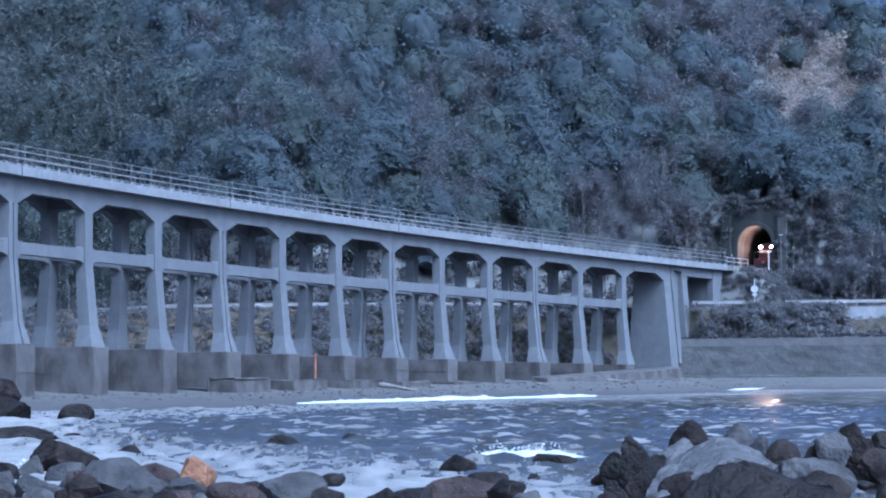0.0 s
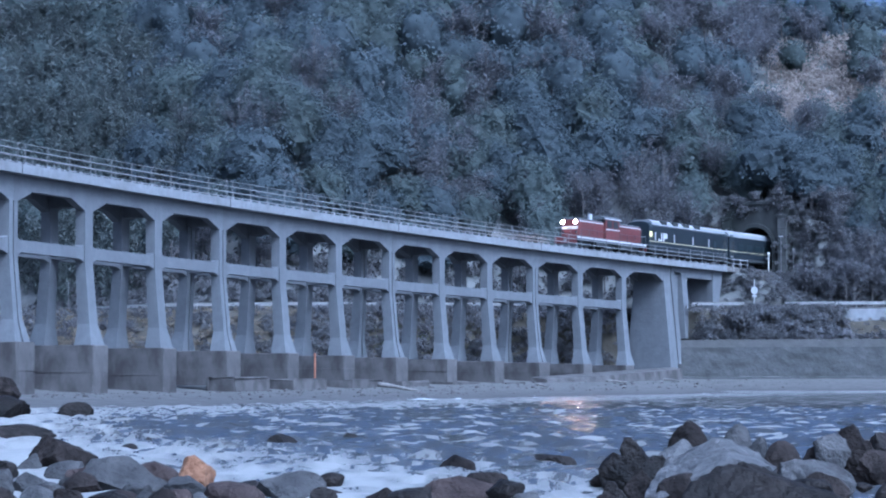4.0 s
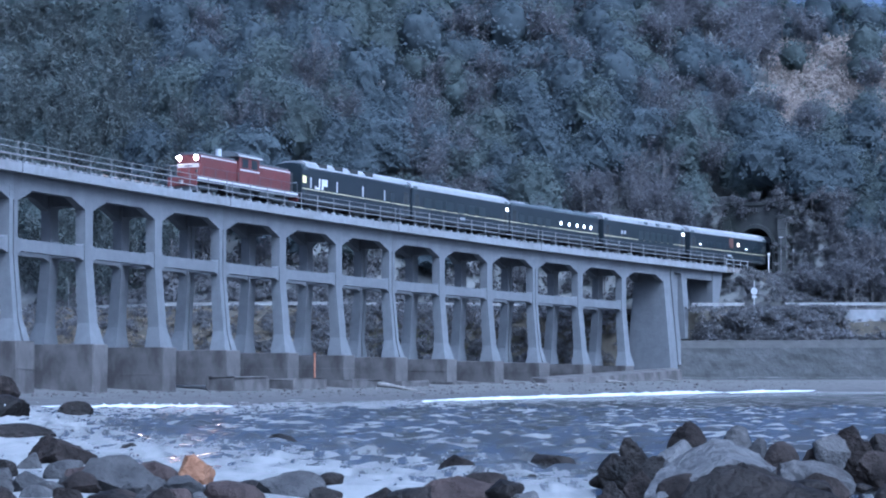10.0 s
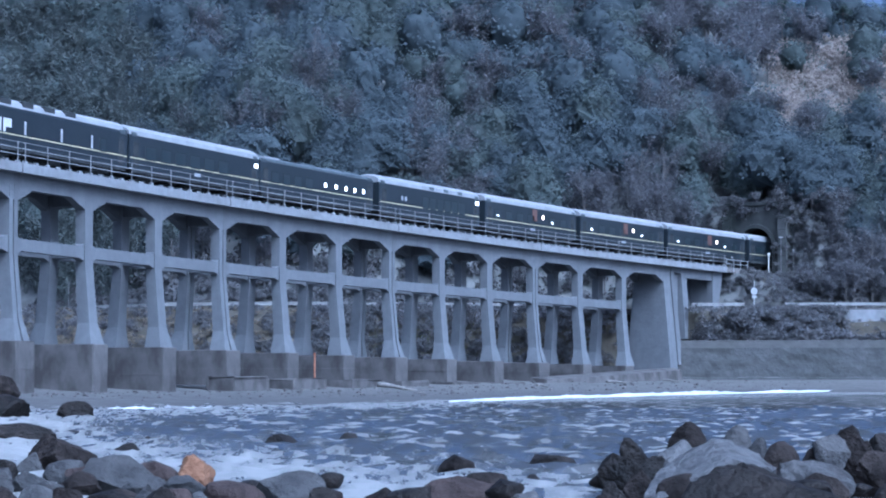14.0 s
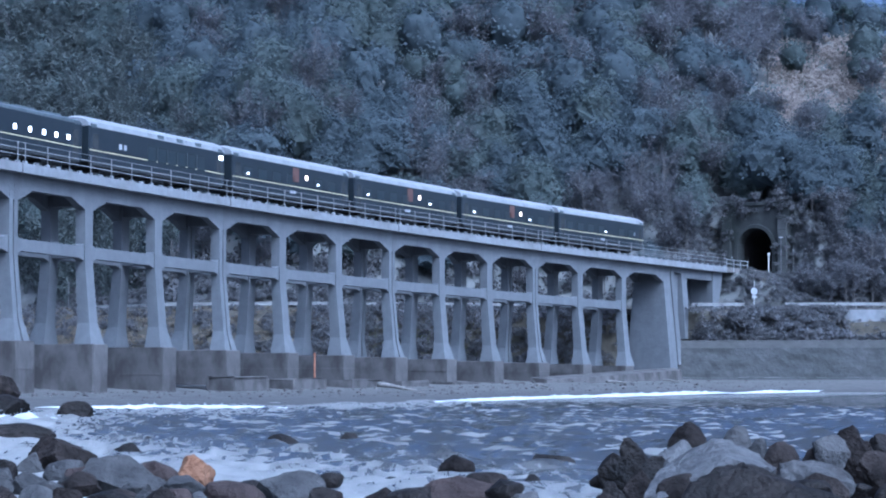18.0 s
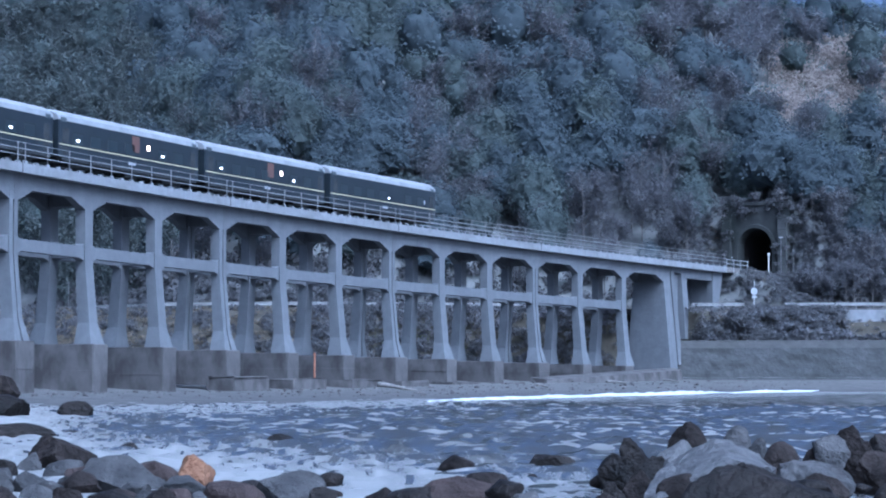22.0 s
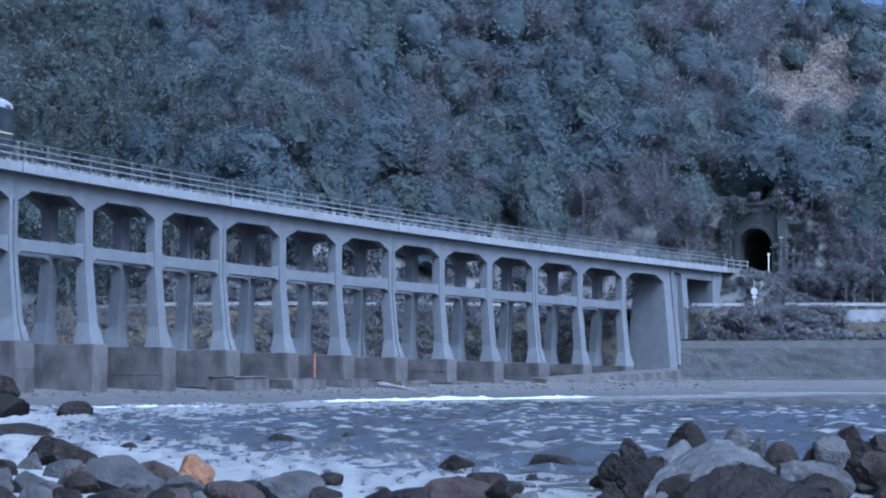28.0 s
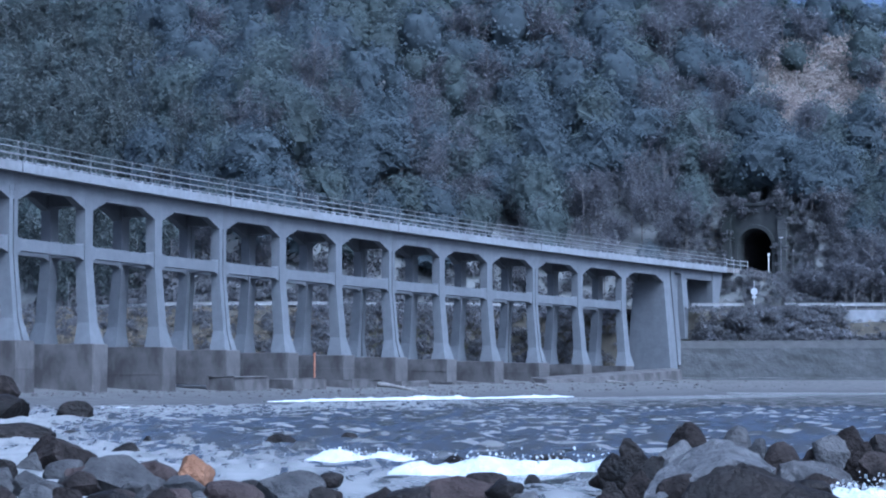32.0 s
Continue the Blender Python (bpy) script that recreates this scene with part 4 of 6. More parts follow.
def locomotive():
    """A centre-cab diesel engine with a hood at either end."""
    top = new("diesel_locomotive")
    L = 8.9
    part("underframe", box(-L, L, -1.35, 1.35, 0.95, 1.25, 0.03), LOCO_GREY, top)
    for side in (-1, 1):
        y = side * 1.36
        part("sill_stripe", box(-L + 0.05, L - 0.05, min(y, y + 0.012 * side), max(y, y + 0.012 * side), 1.1, 1.245), WHITE_PAINT, top, "white sill stripe")
    for sx, name in ((-1, "front_hood"), (1, "rear_hood")):
        x0, x1 = sorted((sx * 1.75, sx * 8.0))
        hood = part(name, box(x0, x1, -1.1, 1.1, 1.254, 3.05, 0.12), LOCO_RED, top)
        part("hood_top", box(x0 + 0.15, x1 - 0.15, -0.98, 0.98, 3.052, 3.2, 0.05), LOCO_GREY, top, "grey hood top")
        for side in (-1, 1):
            y = side * 1.1
            a, b = min(y - 0.004 * side, y + 0.01 * side), max(y - 0.004 * side, y + 0.01 * side)
            part("white_band", box(x0 + 0.12, x1 - 0.12, a, b, 2.86, 2.96), WHITE_PAINT, top, "white band along the hood")
            for i in range(4):
                xx = x0 + 0.6 + 1.4 * i
                g = part("grille", box(xx, xx + 1.1, a, b + 0.0, 1.7, 2.5), LOCO_RED, top)
                for k in range(4):
                    part("slat", box(xx + 0.05, xx + 1.05, a - 0.008 if side < 0 else b, a if side < 0 else b + 0.008, 1.76 + 0.18 * k, 1.82 + 0.18 * k), LOCO_RED, g)
            part("side_handrail", rod((x0, side * 1.33, 2.05), (x1, side * 1.33, 2.05), 0.02, 6), LOCO_GREY, top)
            for i in range(4):
                xx = x0 + 0.2 + (x1 - x0 - 0.4) * i / 3
                part("stanchion", rod((xx, side * 1.33, 1.2), (xx, side * 1.33, 2.05), 0.02, 6), LOCO_GREY, top)
        part("radiator_fan", rod((sx * 6.6, 0, 3.2), (sx * 6.6, 0, 3.3), 0.65, 20), LOCO_GREY, top)
        nose = sx * 8.0
        for yy in (-0.78, 0.78):
            xa, xb = sorted((nose, nose + sx * 0.12))
            shell = part("headlight_shell", rod((nose - sx * 0.05, yy, 2.78), (nose + sx * 0.13, yy, 2.78), 0.25, 18), LOCO_GREY, top)
            part("headlight", rod((nose + sx * 0.1301, yy, 2.78), (nose + sx * 0.16, yy, 2.78), 0.16, 18), HEADLIGHT if sx < 0 else DARK_GLASS, shell)
            part("marker_light", rod((nose, yy, 1.75), (nose + sx * 0.08, yy, 1.75), 0.1, 12), DARK_GLASS, top)
        part("front_band", box(min(nose, nose + sx * 0.012), max(nose, nose + sx * 0.012), -0.98, 0.98, 2.05, 2.35), WHITE_PAINT, top, "white band on the nose")
        part("number_bars", box(min(nose, nose + sx * 0.02), max(nose, nose + sx * 0.02), -0.35, 0.35, 2.12, 2.28), LOCO_GREY, top, "plain number plate bars")
        part("end_platform", box(min(nose, sx * L), max(nose, sx * L), -1.3, 1.3, 1.254, 1.3), LOCO_GREY, top)
        part("buffer_beam", box(min(sx * L, sx * (L + 0.1)), max(sx * L, sx * (L + 0.1)), -1.35, 1.35, 0.55, 1.25, 0.02), LOCO_RED, top)
        part("front_railing", rod((sx * (L - 0.05), -1.3, 2.15), (sx * (L - 0.05), 1.3, 2.15), 0.03, 6), PALE_PANEL, top)
        for yy in (-1.3, -0.55, 0.55, 1.3):
            part("railing_post", rod((sx * (L - 0.05), yy, 1.25), (sx * (L - 0.05), yy, 2.15), 0.028, 6), LOCO_GREY, top)
        part("coupler", box(min(sx * L, sx * (L + 0.4)), max(sx * L, sx * (L + 0.4)), -0.13, 0.13, 0.7, 1.0, 0.02), STEEL, top)
        part("snow_guard", prism([(-1.3, 0.2), (1.3, 0.2), (1.2, 0.56), (-1.2, 0.56)], lambda u, v, k: Vector((sx * (L - 0.35 + 0.3 * k), u, v))), LOCO_GREY, top)
    cab = part("cab", box(-1.746, 1.746, -1.38, 1.38, 1.254, 3.45, 0.06), LOCO_RED, top)
    part("cab_roof", loft([[Vector((x, a, b)) for a, b in ((-1.45, 3.4), (-1.3, 3.62), (-0.7, 3.8), (0, 3.86), (0.7, 3.8), (1.3, 3.62), (1.45, 3.4))] for x in (-2.15, -1.9, 1.9, 2.15)]), LOCO_GREY, top, "grey curved cab roof")
    part("roof_edge", box(-2.12, 2.12, -1.48, -1.40, 3.4, 3.5), WHITE_PAINT, top)
    for side in (-1, 1):
        y = side * 1.38
        a, b = min(y - 0.004 * side, y + 0.012 * side), max(y - 0.004 * side, y + 0.012 * side)
        for xx in (-1.35, 0.25):
            part("cab_window", box(xx, xx + 1.05, a, b, 2.55, 3.25), DARK_GLASS, cab)
        part("white_band", box(-1.7, 1.7, a, b, 2.3, 2.42), WHITE_PAINT, cab)
        part("cab_door", box(-0.25, 0.2, a, b, 1.35, 2.26), LOCO_RED, cab)
    for x in (-1.746, 1.746):
        for yy in (-0.72, 0.72):
            d = 1 if x > 0 else -1
            part("cab_end_window", box(min(x - 0.004 * d, x + 0.012 * d), max(x - 0.004 * d, x + 0.012 * d), yy - 0.5, yy + 0.5, 3.08, 3.36), DARK_GLASS, cab)
    part("exhaust_stack", rod((-2.6, 0.2, 3.1), (-2.6, 0.2, 3.95), 0.28, 16, r2=0.24), PALE_PANEL, top, "pale exhaust stack")
    for x in (-6.3, 0.0, 6.3):
        bogie(top, x)
    for side in (-1, 1):
        part("fuel_tank", box(-4.3, -1.8, side * 1.25 - 0.2, side * 1.25 + 0.05, 0.4, 0.94, 0.05), COACH_UNDER, top)
        part("fuel_tank", box(1.8, 4.3, side * 1.25 - 0.2, side * 1.25 + 0.05, 0.4, 0.94, 0.05), COACH_UNDER, top)
    return tagged(top, "red and grey centre-cab diesel engine with white bands and lit headlights", "locomotive")


engine = locomotive()
engine.scale = (0.965, 1.0, 1.05)
KINDS = [("power", "dark green power coach with yellow stripe, white emblem, roof grilles"),
         ("suite", "dark green sleeping coach with a yellow stripe and smooth pale roof"),
         ("diner", "dark green dining coach with five lit windows, low dark roof"),
         ("saloon", "dark green saloon coach with a yellow stripe and ribbed roof windows"),
         ("sleeper", "dark green sleeping coach with a yellow stripe and an orange-lit window"),
         ("sleeper", ""), ("sleeper", ""),
         ("last", "dark green last coach of the train with a yellow stripe")]
coaches = []
for kind, label in KINDS:
    coaches.append(copy_thing(coaches[4], Matrix()) if not label else coach(kind, label))


def vehicle_rows(offset):
    """The train runs down the arc, slowing a little; offset: metres from the joint between second and third coach."""
    rows = []
    for i in range(17):
        t = 2.0 * i
        s = 183.77 - 12.925 * t + 0.02128 * t * t + offset
        rows.append((t, seat(s + 0.7 * sm((-15 - s) / 45), MID, Z_RAIL)))
    return rows


def motions():
    walk(engine, vehicle_rows(-2 * PITCH_ - 7.5))
    for i, c in enumerate(coaches):
        walk(c, vehicle_rows((i - 2 + 0.5) * PITCH_ + (1.15, 0.5, -0.4, -0.25, 0.0, 0.0, 0.0, 0.0)[i]))
    walk(water, [(0.0, pose(0, 0, 0)), (8.0, pose(-1.6, 3.0, 0.04)), (16.0, pose(-3.0, 6.4, -0.03)), (24.0, pose(-4.8, 9.2, 0.04)), (32.0, pose(-6.4, 12.6, -0.02))])
    for thing, rows in SURF:
        walk(thing, rows)


# ---- trees and undergrowth ----
def cards(centres, size, rng, flat=0.0, tall=1.0, out=None, jitter=0.3):
    """Small leaf-like quads at the given places, turned at random; flat: how far they lie level; tall: length over width; out: the way they face."""
    n = len(centres)
    nrm = rng.normal(size=(n, 3))
    if out is not None:
        nrm = out + nrm * jitter
    nrm[:, 2] = np.abs(nrm[:, 2]) + flat
    nrm /= np.linalg.norm(nrm, axis=1)[:, None]
    up = rng.normal(size=(n, 3)) + (np.array([0, 0, 2.0]) if tall > 1 else 0)
    a = np.cross(nrm, up)
    a /= np.linalg.norm(a, axis=1)[:, None] + 1e-9
    b = np.cross(a, nrm)
    sz = size * rng.uniform(0.55, 1.3, (n, 1))
    a, b = a * sz * 0.5, b * sz * 0.5 * tall
    v = np.stack([centres - a * 0.5 - b, centres + a - b * 0.3, centres + a * 0.3 + b, centres - a + b * 0.2], 1).reshape(-1, 3)
    return v, np.arange(4 * n).reshape(-1, 4)


def card_mesh(name, verts, faces):
    me = bpy.data.meshes.new(name)
    me.from_pydata(verts.tolist(), [], faces.tolist())
    return me


def lumps_to_points(lumps, per, rng):
    """Places over the outside of round lumps, and the way out of each lump there."""
    pts, ways = [], []
    for (cx, cy, cz), r in lumps:
        d = rng.normal(size=(per, 3))
        d /= np.linalg.norm(d, axis=1)[:, None]
        d[:, 2] = np.where(d[:, 2] < -0.35, -d[:, 2], d[:, 2])
        pts.append(np.array([cx, cy, cz]) + d * r * rng.uniform(0.82, 1.06, (per, 1)) * np.array([1, 1, 0.8]))
        ways.append(d)
    return np.concatenate(pts), np.concatenate(ways)


def dome(r, h, base, n, leaf, rng, seed, tall=1.0, k=0.9, sides=13, rows=8, rough=0.2, inner=0.84, jitter=0.36):
    """A leafy crown over one uneven dome of radius r from base up to h: leaves on the outside, a dense inside, all quads."""
    mid, up = (h + base) / 2, (h - base) / 2

    def reach(d):
        q = Vector(d) * 1.7 + Vector((seed * 3.1, 0, 0))
        return 1 + rough * 1.5 * noise.noise(q) + rough * noise.noise(q * 2.3) + 0.5 * rough * noise.noise(q * 5.0)

    ways = rng.normal(size=(n, 3))
    ways /= np.linalg.norm(ways, axis=1)[:, None]
    ways[:, 2] = np.where(ways[:, 2] < -0.45, -ways[:, 2], ways[:, 2])
    far = np.array([reach(d) for d in ways])[:, None]
    at = ways * far * rng.uniform(inner, 1.12, (n, 1)) * np.array([r, r, up]) + np.array([0, 0, mid])
    v, f = cards(at, leaf, rng, 0.15, tall, ways, jitter)
    if not k:
        return v, f
    cv, cf = [], []
    for i in range(rows + 1):
        a = math.pi * (0.05 + 0.9 * i / rows)
        for j in range(sides):
            b = 2 * math.pi * (j + 0.5 * (i % 2)) / sides
            d = (math.sin(a) * math.cos(b), math.sin(a) * math.sin(b), math.cos(a))
            q = k * reach(d)
            cv.append((d[0] * q * r, d[1] * q * r, mid + d[2] * q * up))
    for i in range(rows):
        for j in range(sides):
            m = (j + 1) % sides
            cf.append((i * sides + j, (i + 1) * sides + j, (i + 1) * sides + m, i * sides + m))
    return np.concatenate([v, np.array(cv)]), np.concatenate([f, np.array(cf) + len(v)])


def limb_mesh(trunk, limbs, sides=6):
    bm = bmesh.new()
    for (a, ra), (b, rb) in [*trunk, *limbs]:
        rod(a, b, ra, sides, bm, rb)
    me = bpy.data.meshes.new("trunk")
    bm.to_mesh(me)
    bm.free()
    return me


def broadleaf(seed, h, r, leaf, leaves, material, label, bark=BARK):
    rng = np.random.RandomState(seed)
    top = new("tree")
    lean = Vector((rng.uniform(-0.4, 0.4), rng.uniform(-0.4, 0.4), h * 0.5))
    trunk = [(((0, 0, -1.0), 0.19), (lean, 0.11)), ((lean, 0.11), ((lean.x * 1.4, lean.y * 1.4, h * 0.8), 0.05))]
    limbs = []
    for i in range(7):
        a, rise = rng.uniform(0, 6.28), rng.uniform(0.45, 0.8)
        limbs.append(((lean * 0.9, 0.08), (Vector((0.7 * r * math.cos(a), 0.7 * r * math.sin(a), h * rise)), 0.03)))
    shape("trunk", limb_mesh(trunk, limbs), bark, top)
    small = leaves < 800
    v, f = dome(r, h, 0.16 * h, leaves, leaf, rng, seed, 1.0, 0.74, 11 if small else 16, 7 if small else 10, 0.32)
    shape("crown", card_mesh("crown", v, f), material, top)
    return tagged(top, label, "tree", "trees on the hillside")


def bare_tree(seed, h, r, material, label, per=34, size=0.12):
    rng = np.random.RandomState(seed)
    top = new("tree")
    limbs, tips = [], []
    for i in range(13):
        a, z0 = rng.uniform(0, 6.28), h * rng.uniform(0.2, 0.65)
        tip = Vector((r * rng.uniform(0.4, 1) * math.cos(a), r * rng.uniform(0.4, 1) * math.sin(a), z0 + h * rng.uniform(0.22, 0.45)))
        limbs.append(((Vector((0, 0, z0)), 0.07), (tip, 0.02)))
        tips += [Vector((0, 0, z0)).lerp(tip, f) for f in (0.4, 0.6, 0.8, 1.0)]
    trunk = [(((0, 0, -1.0), 0.16), ((0, 0, h * 0.6), 0.09)), (((0, 0, h * 0.6), 0.09), ((0.2, 0.1, h * 0.97), 0.02))]
    shape("trunk", limb_mesh(trunk, limbs, 5), PALE_BARK, top)
    pts = np.concatenate([np.array(t) + rng.normal(size=(per, 3)) * np.array([0.5, 0.5, 0.6]) * r * 0.3 for t in tips])
    v, f = cards(pts, size, rng, 1.1, tall=5.0)
    shape("crown", card_mesh("crown", v, f), material, top)
    return tagged(top, label, "tree", "bare trees on the hillside")


def bamboo(seed, h, material, label, per=7, leaf=0.2):
    rng = np.random.RandomState(seed)
    top = new("bamboo_clump")
    stems, pts = [], []
    for i in range(15):
        x, y = rng.normal(0, 1.1, 2)
        lx, ly = rng.normal(0, 0.8, 2)
        hh = h * rng.uniform(0.7, 1.05)
        a, b, c = Vector((x, y, -0.8)), Vector((x + lx * 0.3, y + ly * 0.3, hh * 0.65)), Vector((x + lx * 1.2, y + ly * 1.2, hh))
        stems += [((a, 0.05), (b, 0.035)), ((b, 0.035), (c, 0.012))]
        for f in np.linspace(0.15, 1.0, 16):
            p = a.lerp(b, f * 1.6) if f < 0.62 else b.lerp(c, (f - 0.62) / 0.38)
            pts.append(np.array(p) + rng.normal(size=(per, 3)) * np.array([0.42, 0.42, 0.5]) * (1.15 - 0.6 * f))
    v, f = cards(np.concatenate(pts), leaf, rng, 0.9, tall=3.2)
    sv, sf = [], []
    for (a, ra), (b, rb) in stems:
        k = len(v) + len(sv)
        side = Vector((ra, 0, 0))
        sv += [a - side, a + side, b + side * 0.6, b - side * 0.6]
        sf.append((k, k + 1, k + 2, k + 3))
    shape("crown", card_mesh("crown", np.concatenate([v, np.array(sv)]), np.concatenate([f, np.array(sf)])), material, top)
    return tagged(top, label, "bamboo", "bamboo clumps")


def pine(seed, h, label):
    rng = np.random.RandomState(seed)
    top = new("pine_tree")
    bend = [Vector((0, 0, -1)), Vector((rng.uniform(-0.5, 0.5), 0, h * 0.45)), Vector((rng.uniform(-0.9, 0.9), rng.uniform(-0.4, 0.4), h))]
    trunk = [((bend[0], 0.17), (bend[1], 0.12)), ((bend[1], 0.12), (bend[2], 0.05))]
    limbs, lumps = [], []
    for i in range(9):
        f = rng.uniform(0.35, 1.0)
        at = bend[1].lerp(bend[2], f)
        a, reach = rng.uniform(0, 6.28), rng.uniform(0.5, 2.1) * (1.25 - 0.7 * f)
        tip = at + Vector((reach * math.cos(a), reach * math.sin(a), 0.35))
        limbs.append(((at, 0.06), (tip, 0.02)))
        lumps.append((tuple(tip), rng.uniform(0.55, 1.05)))
    lumps.append((tuple(bend[2]), 0.8))
    shape("trunk", limb_mesh(trunk, limbs, 5), BARK, top)
    p, out = lumps_to_points(lumps, 110, rng)
    v, f = cards(p, 0.24, rng, 0.2, 1.8, out)
    shape("crown", card_mesh("crown", v, f), PINE, top)
    return tagged(top, label, "pine tree", "pines on the ridge")


def bush(seed, r, h, material, label, n=800, leaf=0.17):
    rng = np.random.RandomState(seed)
    top = new("bush")
    tips = [Vector((rng.uniform(-r, r) * 0.5, rng.uniform(-r, r) * 0.5, h * rng.uniform(0.3, 0.7))) for i in range(3)]
    shape("stem", limb_mesh([], [((Vector((0, 0, -0.4)), 0.04), (c, 0.015)) for c in tips], 5), BARK, top)
    v, f = dome(r, h, -0.3 * h, n, leaf, rng, seed, 1.8, 0.0, rough=0.3, inner=0.35, jitter=0.6)
    shape("foliage", card_mesh("foliage", v, f), material, top)
    return tagged(top, label, "bush", "bushes by the line")


KIT = {
    "green": [broadleaf(11 + i, 7.5 + i % 3, 2.9 + 0.35 * (i % 4), 0.3, 1700, EVERGREEN, "dark evergreen broadleaf tree on the steep slope") for i in range(5)],
    "olive": [broadleaf(31 + i, 6.8 + i, 2.7 + 0.3 * i, 0.29, 1700, OLIVE, "olive-green broadleaf tree on the steep slope", PALE_BARK) for i in range(3)],
    "bare": [bare_tree(51 + i, 7.0 + i, 2.6 + 0.2 * i, BARE, "bare grey-brown winter tree on the steep slope") for i in range(4)],
    "bamboo": [bamboo(71 + i, 8.5 + i, BAMBOO, "feathery yellow-green bamboo clump") for i in range(3)],
    "pine": [pine(91 + i, 6.5 + 1.2 * i, "slender dark pine on the ridge against the sky") for i in range(4)],
    "shrub": [bush(111 + i, 1.5, 1.5 + 0.3 * i, SHRUB, "brown-green bush on the railway bank") for i in range(3)],
    "fine_shrub": [bush(161 + i, 1.5, 1.6, SHRUB, "dense brown-green bush above the seawall", 720, 0.16) for i in range(3)],
    "straw": [bush(131 + i, 1.5, 1.7, STRAW, "clump of dry tan plume grass", 560, 0.13) for i in range(2)],
    "weeds": [bush(141 + i, 1.4, 1.0, YELLOW, "yellow-green weeds on the road bank", 420, 0.14) for i in range(2)],
}
LIGHT = {
    "green": [broadleaf(211 + i, 8.0 + i % 3, 3.1, 0.4, 560, EVERGREEN, "far tree") for i in range(4)],
    "bare": [bare_tree(251 + i, 7.5 + i, 2.7, BARE, "far tree", 13, 0.2) for i in range(3)],
    "bamboo": [bamboo(261 + i, 9.0, BAMBOO, "far bamboo", 3, 0.31) for i in range(2)],
    "shrub": [bush(271 + i, 1.5, 1.6, SHRUB, "far bush", 100, 0.32) for i in range(3)],
    "straw": [bush(281 + i, 1.5, 1.7, STRAW, "far bush", 85, 0.25) for i in range(2)],
    "tussock": [bush(321 + i, 1.5, 1.2, TUSSOCK, "far bush", 85, 0.25) for i in range(2)],
    "bare_bush": [bush(301 + i, 1.5, 1.5, BARE, "far bush", 90, 0.29) for i in range(2)],
    "weeds": [bush(291 + i, 1.4, 1.0, YELLOW, "far bush", 85, 0.25) for i in range(2)],
    "olive": [broadleaf(231 + i, 7.5, 2.9, 0.38, 560, OLIVE, "far tree", PALE_BARK) for i in range(2)],
}
FIRST = set()
FAR = {}


def plant_far(kind, x, y, z, scale, rng, store=FAR):
    """One more tree of the joined far woods."""
    src = rng.choice(LIGHT.get(kind) or KIT[kind])
    m = np.array(Matrix.Translation((x, y, z)) @ Matrix.Rotation(rng.uniform(0, 6.28), 4, "Z") @ Matrix.Scale(scale, 4))
    for ob in src.children:
        me = ob.data
        if me.name not in CACHE:
            co = np.empty(len(me.vertices) * 3, dtype=np.float32)
            me.vertices.foreach_get("co", co)
            quads = np.array([p.vertices[:] for p in me.polygons if len(p.vertices) == 4])
            CACHE[me.name] = (co.reshape(-1, 3), quads)
        co, quads = CACHE[me.name]
        store.setdefault(me.materials[0], []).append((co @ m[:3, :3].T + m[:3, 3], quads))


CACHE = {}


def join_far(store, name, label, category):
    """Plants past the nearest three hundred, as one mass of foliage."""
    me = bpy.data.meshes.new(name)
    vs, fs, mi, k = [], [], [], 0
    for i, (material, rows) in enumerate(store.items()):
        me.materials.append(material)
        for co, quads in rows:
            vs.append(co)
            fs.append(quads + k)
            mi.append(np.full(len(quads), i))
            k += len(co)
    v, f, mi = np.concatenate(vs), np.concatenate(fs), np.concatenate(mi)
    me.vertices.add(len(v))
    me.vertices.foreach_set("co", v.astype(np.float32).ravel())
    me.loops.add(f.size)
    me.loops.foreach_set("vertex_index", f.ravel().astype(np.int32))
    me.polygons.add(len(f))
    me.polygons.foreach_set("loop_start", np.arange(0, f.size, 4, dtype=np.int32))
    me.polygons.foreach_set("material_index", mi.astype(np.int32))
    me.update()
    me.validate()
    return tagged(new(name, me), label, category, kind="stuff")


def plant(kind, x, y, z, scale, rng):
    src = rng.choice(KIT[kind])
    m = Matrix.Translation((x, y, z)) @ Matrix.Rotation(rng.uniform(0, 6.28), 4, "Z")
    if src not in FIRST:
        FIRST.add(src)
        ob = src
        ob.matrix_basis = m
    else:
        ob = copy_thing(src, m)
    ob.scale = (scale, scale, scale * rng.uniform(0.9, 1.12))
    return ob


def wood_kind(x, y, q, rng):
    """What grows where on the hill."""
    b = x / y
    patch = noise.noise((x * 0.045, y * 0.045, 9.0))
    e = (ground(x, y) - 1.5) / y
    if b > 0.118 and e > 0.139:
        return "pine" if rng.random() < 0.7 else "green"
    # pale straw and bare trees, thickened on this side to stand in for haze too
    if b > 0.136 and e > 0.106 - (b - 0.138) * 0.5:
        r = rng.random()
        return "straw" if r < 0.84 else "bare" if r < 0.94 else "olive"
    if 0.09 < b and e > 0.088:
        r = rng.random()
        return "bare" if r < 0.66 else "olive" if r < 0.85 else "green"
    if b < -0.125 and q < 75:
        return "bamboo" if rng.random() < 0.75 else "olive"
    if -0.125 < b < -0.10 and q < 60 and rng.random() < 0.4:
        return "bamboo"
    if q < 22 and 0.0 < b < 0.11 and rng.random() < 0.62:
        return "bare"
    if patch > 0.22:
        return "bare" if rng.random() < 0.6 else "olive"
    if patch < -0.25:
        return "olive" if rng.random() < 0.55 else "green"
    r = rng.random()
    return "green" if r < 0.62 else "olive" if r < 0.78 else "bare"


